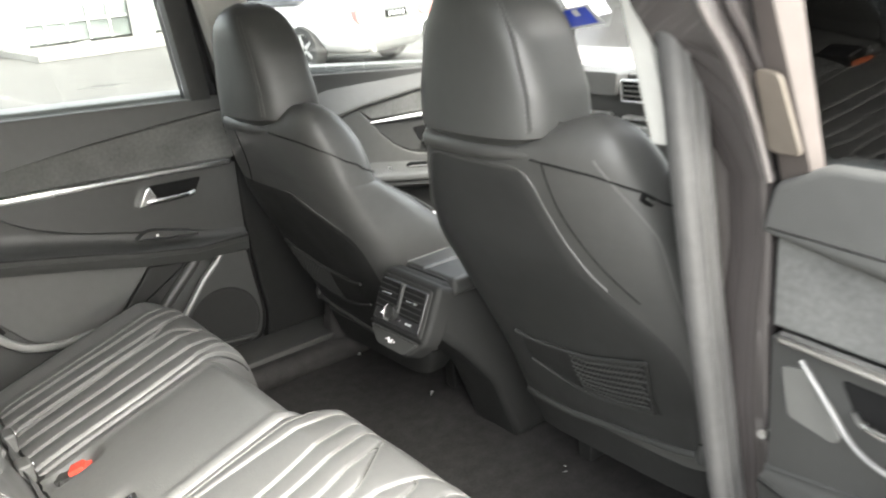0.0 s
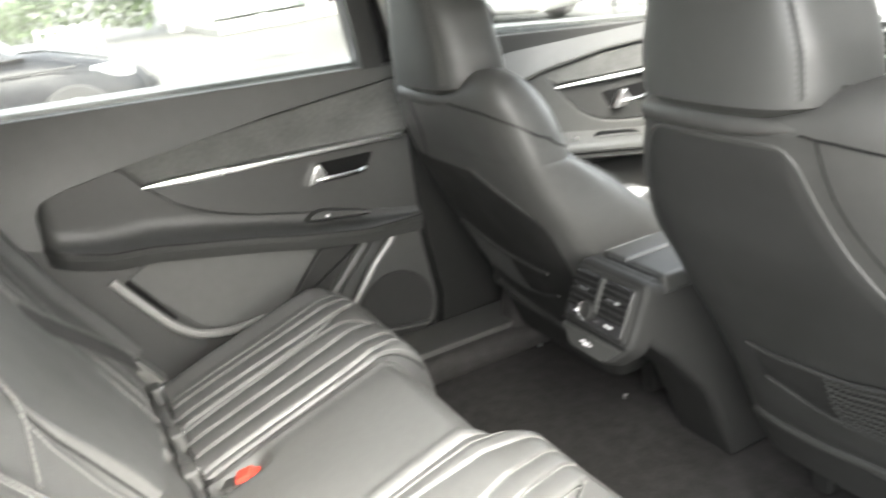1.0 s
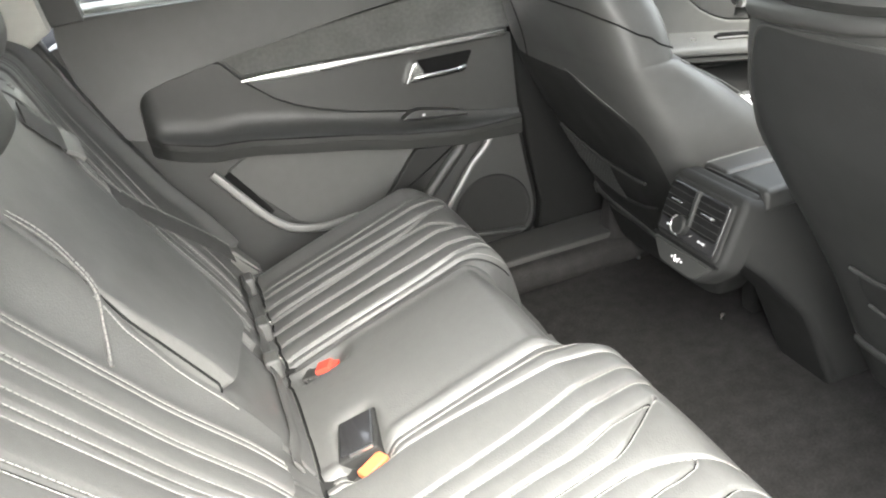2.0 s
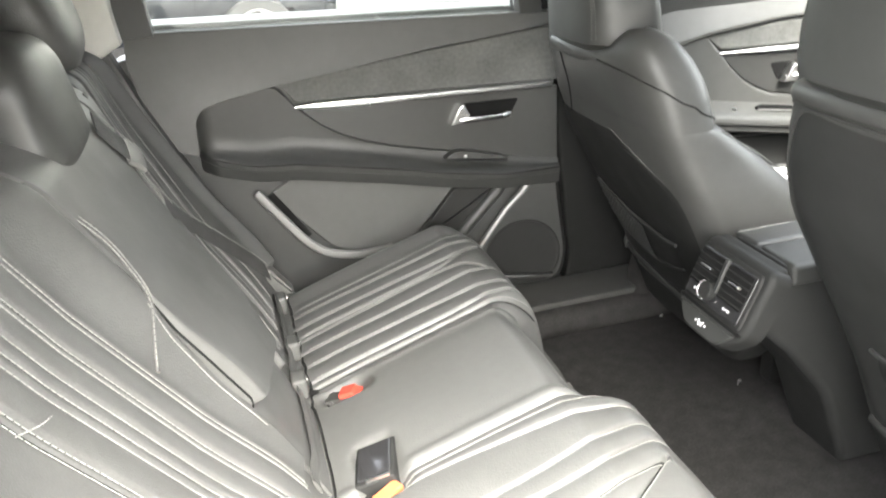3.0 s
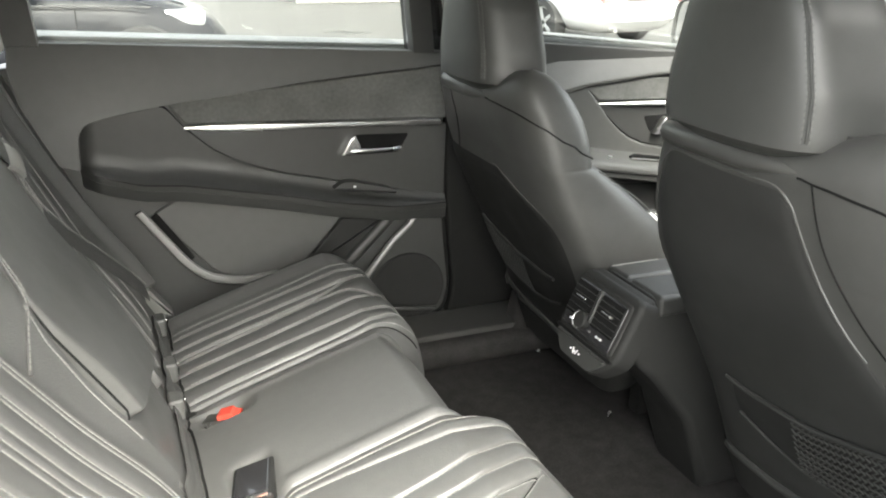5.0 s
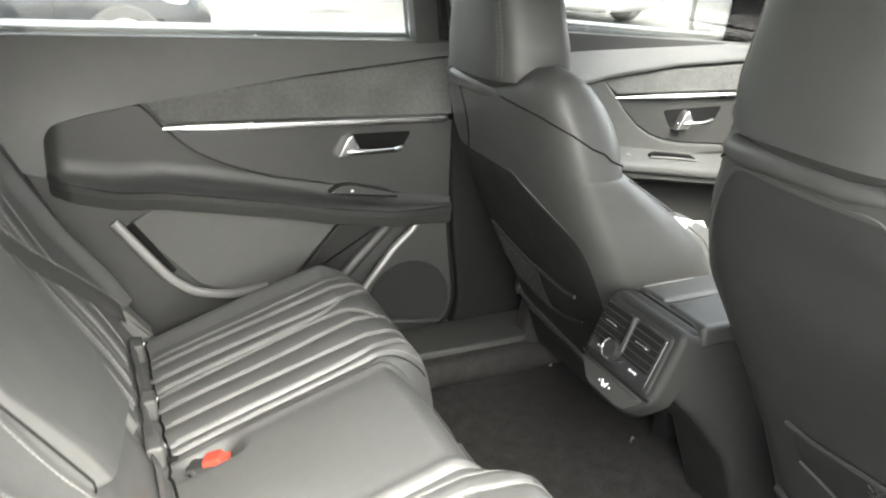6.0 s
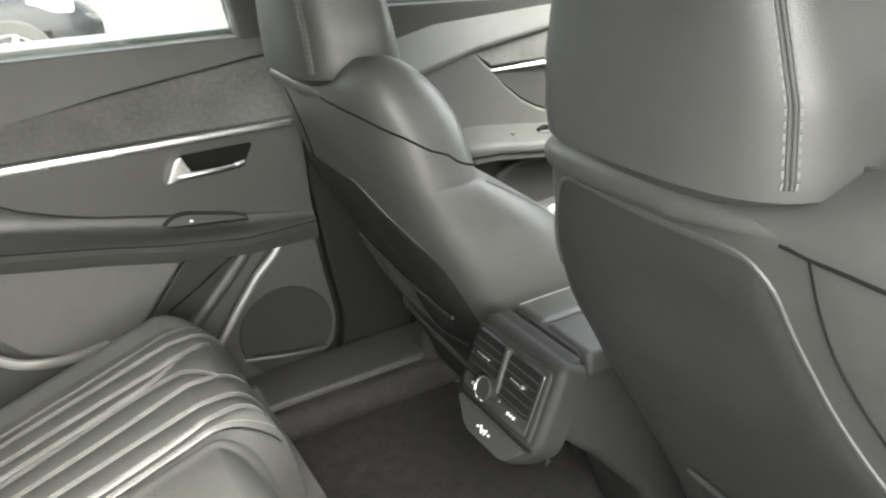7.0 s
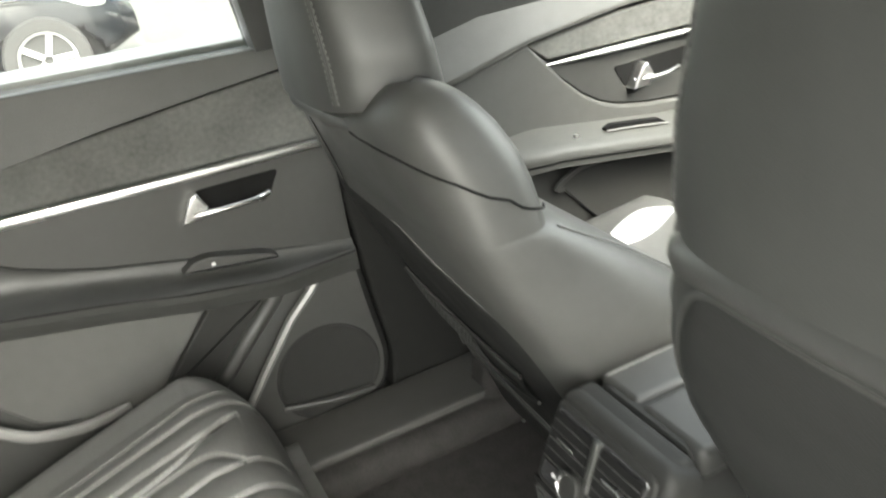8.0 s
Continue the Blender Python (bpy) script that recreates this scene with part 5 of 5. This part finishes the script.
part("lid_half", box(0.063, 0.5, 0.025, 0.092, 0.735, 0.774, 0.01, 4), LIDSKIN, con, "padded leather half of the armrest lid")
part("lid_half", box(0.063, 0.5, -0.076, 0.021, 0.735, 0.774, 0.01, 4), LIDSKIN, con, "padded leather half of the armrest lid")
stitch = [Vector((0.068 + 0.11 * k / 10, 0.083, 0.7745)) for k in range(11)]
seam_line(stitch, con, "grey stitched edge of the lid", 0.003)
part("hinge_cover", slab(rounded([(-0.004, 0.735), (0.016, 0.77), (0.057, 0.772), (0.057, 0.72), (0.01, 0.72)], 0.012, 5), -0.077, 0.095, 0.01, 4, both=True), LOWTRIM, con, "black hinge cover")

# ---- dashboard ----
dash = thing("dashboard", "black dashboard with chrome-edged vents and silver keys", "dashboard")
dp = [(0.88, 0.4), (0.9, 0.9), (0.87, 0.965), (0.885, 1.02), (1.0, 1.03), (1.25, 1.0), (1.25, 0.4)]
part("dash_body", slab(dp, -0.72, 0.72, 0.02, 3), SOFT, dash, "soft black dashboard body")
part("dash_top", slab([(0.9, 1.032), (1.25, 1.004), (1.25, 1.012), (0.9, 1.042)], -0.7, 0.7, 0.003), DASHTOP, dash, "smooth vinyl dash top")
part("screen", box(0.86, 0.875, -0.13, 0.06, 1.045, 1.15, 0.004), GLOSS, dash, "dark centre screen")
part("dash_pad", slab([(0.855, 0.99), (0.95, 0.99), (0.95, 1.05), (0.86, 1.05)], 0.175, 0.5, 0.012, 3), SOFT, dash, "soft black dash pad")
part("chrome_strip", box(0.845, 0.86, 0.19, 0.6, 0.935, 0.945, 0.003), CHROME, dash, "satin chrome strip")
for y0, y1 in ((0.01, 0.15), (-0.13, 0.0)):
    v = part("air_vent", box(0.845, 0.87, y0, y1, 0.982, 1.036, 0.006), DARK, dash, "black air vent")
    part("vent_rim", sweep([Vector((0.843, y, z)) for y, z in rounded([(y0, 0.982), (y1, 0.982), (y1, 1.036), (y0, 1.036), (y0, 0.983)], 0.008)], 0.007, 0.007, (1, 0, 0), 8), CHROME, v, "chrome vent rim")
    for k in range(3):
        part("slat", box(0.842, 0.86, y0 + 0.004, y1 - 0.004, 0.994 + 0.013 * k, 0.998 + 0.013 * k, 0), GREYTRIM, v)
for k in range(7):
    part("toggle_key", box(0.80, 0.84, 0.10 - 0.035 * k, 0.13 - 0.035 * k, 0.912, 0.928, 0.003), CHROME, dash, "silver toggle key")
    part("toggle_key", box(0.82, 0.845, 0.10 - 0.035 * k, 0.13 - 0.035 * k, 0.94, 0.947, 0.002), CHROME, dash)
card = thing("parking_card", "blue card with a white border against the windscreen", "card")
slope = lambda a, b, d: Vector((1.112 + 0.033 * a - 0.012 * b + d, 0.535 - 0.085 * b - 0.004 * a, 1.166 - 0.0323 * a + 0.0118 * b))
for nm, k, d, m, lb in (("card", 1.0, -0.012, WHITE, "white card"), ("blue_field", 0.8, -0.0145, BLUE, "blue printed field")):
    part(nm, sheet(lambda a, b: slope(a * k, b * k, d), [-1, 0, 1], [-1, 0, 1]), m, card, lb)
part("white_mark", sheet(lambda a, b: slope(-0.4 + 0.3 * a, 0.1 + 0.2 * b, -0.016), [-1, -0.5, 0.5, 1], [-0.7, 0, 1]), WHITE, card)
wheel = thing("steering_wheel", "black leather steering wheel before the driver's seat", "steering wheel", at=(0.72, -0.385, 0.93))
ring = [Vector((0, 0.17 * math.cos(a), 0.165 * math.sin(a))) for a in [2 * math.pi * k / 36 for k in range(37)]]
part("rim", sweep(ring, 0.032, 0.03, (1, 0, 0), 10), LEATHER, wheel)
part("hub", box(-0.01, 0.05, -0.07, 0.07, -0.06, 0.05, 0.02, 3), PLASTIC, wheel)
for sd in (-1, 1):
    part("spoke", box(0.0, 0.02, min(sd * 0.06, sd * 0.165), max(sd * 0.06, sd * 0.165), -0.025, 0.01, 0.006), PLASTIC, wheel)
wheel.rotation_euler = (0, radians(22), 0)

# ---- outside ----
tagged(part("ground", sheet(lambda x, y: (x, y, 0), [-3000, -60, -20, -5, 0, 10, 25, 60, 3000], [-3000, -60, -10, 0, 5, 12, 20, 60, 3000]), ASPHALT), "pale worn asphalt car park", "ground", kind="structure")
tagged(part("pavement", slab([(3.2, 0), (40, 0), (40, 0.14), (3.2, 0.14)], 16.8, 24.0, 0.03), CONCRETE), "pale concrete pavement before the shops", "pavement", kind="structure")


def car(name, label, paint, hatch, m):
    """A parked car; x forward, the rear axle over the origin."""
    c = thing(name, label, "car")
    L0, L1, W = (-0.95, 3.5, 0.86) if not hatch else (-0.75, 3.35, 0.86)
    rings = []
    for k in range(41):
        x = L0 + (L1 - L0) * k / 40
        zt = float(np.interp(x, [L0, L0 + 0.06, 0.1, 2.2, 2.5, L1 - 0.35, L1 - 0.08, L1], [0.72, 0.95, 0.99, 0.95, 0.93, 0.78, 0.68, 0.55]))
        zb = float(np.interp(x, [L0, L0 + 0.2, L1 - 0.3, L1], [0.38, 0.22, 0.2, 0.3]))
        w = W * float(np.interp(x, [L0, L0 + 0.12, L0 + 0.5, L1 - 0.8, L1 - 0.2, L1], [0.78, 0.93, 1, 1, 0.88, 0.6]))
        ring = []
        for s in range(32):
            a = 2 * math.pi * s / 32
            cc, sn = math.cos(a), math.sin(a)
            arch = 0.0
            for ax in (0.0, 2.62):
                if abs(x - ax) < 0.36 and sn < 0.2:
                    arch = max(arch, 0.3 * math.sqrt(1 - ((x - ax) / 0.36) ** 2) if sn < 0 else 0)
            z = (zt + zb) / 2 + math.copysign(abs(sn) ** 0.55, sn) * (zt - zb) / 2
            if abs(cc) > 0.55 and z < 0.33 + arch * 1.1 and arch > 0:
                z = min(zt - 0.2, max(z, 0.33 + arch * 0.95))
            ring.append((x, math.copysign(abs(cc) ** 0.42, cc) * w * (1 - 0.06 * max(0, sn)), z))
        rings.append(ring)
    part("body", loft(rings), paint, c)
    rings = []
    rear = -0.75 if hatch else 0.05
    for k in range(25):
        x = rear + (2.35 - rear) * k / 24
        zt = float(np.interp(x, [rear, rear + (0.35 if hatch else 0.7), 1.1, 1.5, 2.35], [0.98, 1.42, 1.46, 1.43, 0.93]))
        w = 0.80
        rings.append([(x, yy, zz) for yy, zz in ((-w, 0.9), (-w + 0.06, 0.9 + (zt - 0.9) * 0.5), (-w + 0.17, zt - 0.04), (-w + 0.3, zt), (w - 0.3, zt), (w - 0.17, zt - 0.04), (w - 0.06, 0.9 + (zt - 0.9) * 0.5), (w, 0.9))])
    g = part("cabin", loft(rings), GLOSS, c, "dark glazed cabin")
    part("roof", slab([(rear + 0.75, 1.44), (1.1, 1.475), (1.5, 1.45), (1.5, 1.43), (1.1, 1.455), (rear + 0.75, 1.42)], -0.58, 0.58, 0.01), paint, c)
    for sd in (-1, 1):
        for ax in (0.0, 2.62):
            w = part("wheel", move(lathe([(0.001, 0.0), (0.16, -0.01), (0.2, 0.0), (0.205, 0.02), (0.22, -0.06), (0.3, -0.06), (0.315, -0.03), (0.315, 0.1), (0.3, 0.13)], 36), Matrix.Translation((ax, -0.83 * 1, 0.315)) if sd < 0 else Matrix.Translation((ax, 0.83, 0.315)) @ Matrix.Rotation(math.pi, 4, "Z")), TYRE, c, "black tyre")
            for k in range(5):
                sp = box(0.03, 0.205, -0.02, 0.012, -0.022, 0.022, 0.006)
                move(sp, Matrix.Translation((ax, sd * 0.84, 0.315)) @ Matrix.Rotation(2 * math.pi * k / 5, 4, "Y"))
                part("spoke", sp, ALLOY, w)
            rim = sweep([Vector((ax + 0.205 * math.cos(a), sd * 0.845, 0.315 + 0.205 * math.sin(a))) for a in [2 * math.pi * k / 36 for k in range(37)]], 0.03, 0.03, (0, 1, 0), 8)
            part("rim", rim, ALLOY, w, "silver alloy rim")
        part("head_lamp", move(box(L1 - 0.75, L1 - 0.2, sd * 0.6 - 0.16, sd * 0.6 + 0.16, 0.6, 0.74, 0.04, 3), Matrix.Identity(4)), LAMP_CLEAR, c, "clear headlamp")
        part("tail_lamp", move(slab(rounded([(sd * q, z) for q, z in ((0.41, 0.7), (0.45, 0.78), (0.66, 0.81), (0.735, 0.8), (0.73, 0.68), (0.68, 0.61), (0.5, 0.63))], 0.025), -L0 - 0.3, -L0 + 0.014, 0.012, 3), Matrix.Rotation(radians(90), 4, "Z")), LAMP_RED, c, "red tail lamp")
        part("reversing_lamp", box(L0 - 0.024, L0 + 0.2, sd * 0.55 - 0.06, sd * 0.55 + 0.06, 0.655, 0.7, 0.012, 3), LAMP_CLEAR, c, "clear reversing lamp")
        part("wing_mirror", box(1.75, 1.9, sd * 0.88 - 0.09, sd * 0.88 + 0.09, 0.95, 1.07, 0.03, 3), paint, c)
    for sd in (-1, 1):
        for off, x0, x1 in ((0.28, 2.35, 3.15), (0.52, 2.3, 3.0)):
            part("bonnet_crease", sweep([Vector((x0 + (x1 - x0) * k / 8, sd * (off + 0.04 - 0.008 * k), float(np.interp(x0 + (x1 - x0) * k / 8, [2.2, 2.5, L1 - 0.35, L1 - 0.08], [0.95, 0.93, 0.78, 0.68])) - 0.012)) for k in range(9)], 0.03, 0.02, (0, 0, 1), 8), paint, c)
        part("shut_line", sweep([Vector((2.12, sd * 0.862, z)) for z in (0.35, 0.55, 0.75, 0.86)], 0.008, 0.008, (0, 1, 0), 6), DARK, c)
        part("side_crease", sweep([Vector((x, sd * 0.858, 0.8 - 0.02 * (x - 1.2))) for x in (0.2, 0.9, 1.6, 2.3, 2.7)], 0.02, 0.02, (0, 1, 0), 8), paint, c)
        part("side_window", slab([(rear + 0.8, 0.98), (1.35, 0.98), (1.3, 1.36), (rear + 0.95, 1.36)], sd * 0.79, sd * 0.74, 0.01), TINT, c, "dark side window")
        part("sill_trim", box(0.45, 2.2, sd * 0.855 - 0.02, sd * 0.855 + 0.02, 0.22, 0.33, 0.01), DARK, c, "dark sill trim")
    part("bumper_opening", box(L1 - 0.12, L1 + 0.005, -0.42, 0.42, 0.33, 0.47, 0.02), DARK, c, "dark bumper opening")
    part("wiper", sweep([Vector((2.28, -0.5, 0.985)), Vector((2.22, 0.0, 1.02)), Vector((2.27, 0.45, 0.99))], 0.015, 0.015, (0, 0, 1), 6), DARK, c)
    part("boot_gap", sweep([Vector((L0 - 0.003 + 0.12 * abs(q) ** 6, 0.66 * q, 0.575)) for q in np.linspace(-1, 1, 15)], 0.012, 0.012, (1, 0, 0), 6), DARK, c, "dark gap over the bumper")
    part("bumper_lip", sweep([Vector((L0 + 0.002 + 0.1 * abs(q) ** 4, 0.68 * q, 0.5)) for q in np.linspace(-1, 1, 15)], 0.03, 0.05, (1, 0, 0), 8), paint, c)
    part("plate_recess", box(L0 - 0.012, L0 + 0.04, -0.3, 0.3, 0.625, 0.7, 0.01), SATIN, c, "grey plate recess")
    part("boot_strip", box(L0 - 0.022, L0 + 0.05, -0.32, 0.32, 0.775, 0.79, 0.004), CHROME, c, "chrome strip over the plate")
    part("number_plate", box(L0 - 0.02, L0 + 0.05, -0.2, 0.2, 0.66, 0.75, 0.004), DARK, c, "dark number plate")
    for k in range(5):
        part("plate_bar", box(L0 - 0.023, L0, -0.15 + 0.065 * k, -0.11 + 0.065 * k, 0.68, 0.73, 0), WHITE, c)
    part("exhaust_pipe", move(lathe([(0.02, 0), (0.03, 0), (0.03, 0.3), (0.02, 0.3)], 16, "X"), Matrix.Translation((L0 + 0.05, 0.4, 0.27))), CHROME, c, "chrome exhaust pipe")
    c.matrix_world = m
    return c


car("white_sedan", "white sedan parked with its tail towards the shops' car park", CARWHITE, False, pose(5.57, 9.06, 0, 0, 0, 101))
car("black_hatchback", "black hatchback parked beside the car", CARBLACK, True, pose(-3.02, 7.25, 0, 0, 0, 0))

shop = thing("shop_building", "white shop building with glazed fronts between columns", "building")
part("wall", box(2.9, 30, 20.6, 21, 0, 9, 0), WALLPAINT, shop)
part("fascia", box(2.9, 30, 18.6, 20.6, 3.2, 4.2, 0.02), WALLPAINT, shop, "white fascia over the shopfronts")
for k in range(8):
    x0 = 3.15 + 2.8 * k
    part("column", box(x0, x0 + 0.38, 18.8, 19.3, 0.14, 3.2, 0.02), WALLPAINT, shop, "white square column")
    w = part("shopfront", box(x0 + 0.38, x0 + 2.8, 19.4, 19.46, 0.2, 3.2, 0), SHOPGLASS, shop, "glazed shopfront")
    for q in range(5):
        part("mullion", box(x0 + 0.4 + 0.48 * q, x0 + 0.45 + 0.48 * q, 19.33, 19.4, 0.2, 3.2, 0.005), ALLOY, w)
    part("transom", box(x0 + 0.38, x0 + 2.8, 19.33, 19.4, 0.62, 0.67, 0.005), ALLOY, w)

hedge = thing("hedge", "green clipped hedge along the car park", "hedge", kind="stuff")
bm = bmesh.new()
rnd = random.Random(4)
for k in range(9000):
    x, y, z = rnd.uniform(-14, 2.6), rnd.uniform(20.5, 22), rnd.uniform(0.1, 1.0) ** 0.7 * 2.0
    p = Vector((x, y - 0.3 * rnd.random(), z * (0.8 + 0.25 * math.sin(x * 1.7))))
    q = Euler((rnd.uniform(0, 6), rnd.uniform(0, 6), rnd.uniform(0, 6))).to_matrix()
    bm.faces.new([bm.verts.new(p + q @ Vector(c)) for c in ((-0.09, 0, 0), (0, -0.05, 0.01), (0.1, 0, 0), (0, 0.05, 0.01))])
part("leaves", bm, LEAF, hedge, smooth=False)

# the raised edge of the ramp, an iron cover in the road and a low white railing
part("kerb", move(box(0, 2.3, -0.06, 0.06, 0.1, 0.21, 0.02), pose(3.35, 16.95, 0, 0, 0, 52)), CONCRETE, shop, "concrete ramp kerb")
cover = thing("drain_cover", "dark iron drain cover flush with the asphalt", "drain cover", at=(2.72, 11.2, 0))
part("plate", box(-0.28, 0.28, -0.22, 0.22, -0.01, 0.008, 0.003), DRAIN, cover)
for k in range(5):
    part("slot", box(-0.22 + 0.1 * k, -0.18 + 0.1 * k, -0.16, 0.16, 0.006, 0.0095, 0), DARK, cover)
cover.rotation_euler = (0, 0, radians(-50))
rail = thing("low_railing", "low white railing before the hedge", "railing")
for z in (0.08, 0.5):
    part("rail", box(-0.1, 1.25, 20.1, 20.16, z, z + 0.06, 0.01), WALLPAINT, rail)
for k in range(6):
    part("post", box(-0.1 + 0.258 * k, -0.04 + 0.258 * k, 20.09, 20.17, 0.0, 0.6, 0.008), WALLPAINT, rail)
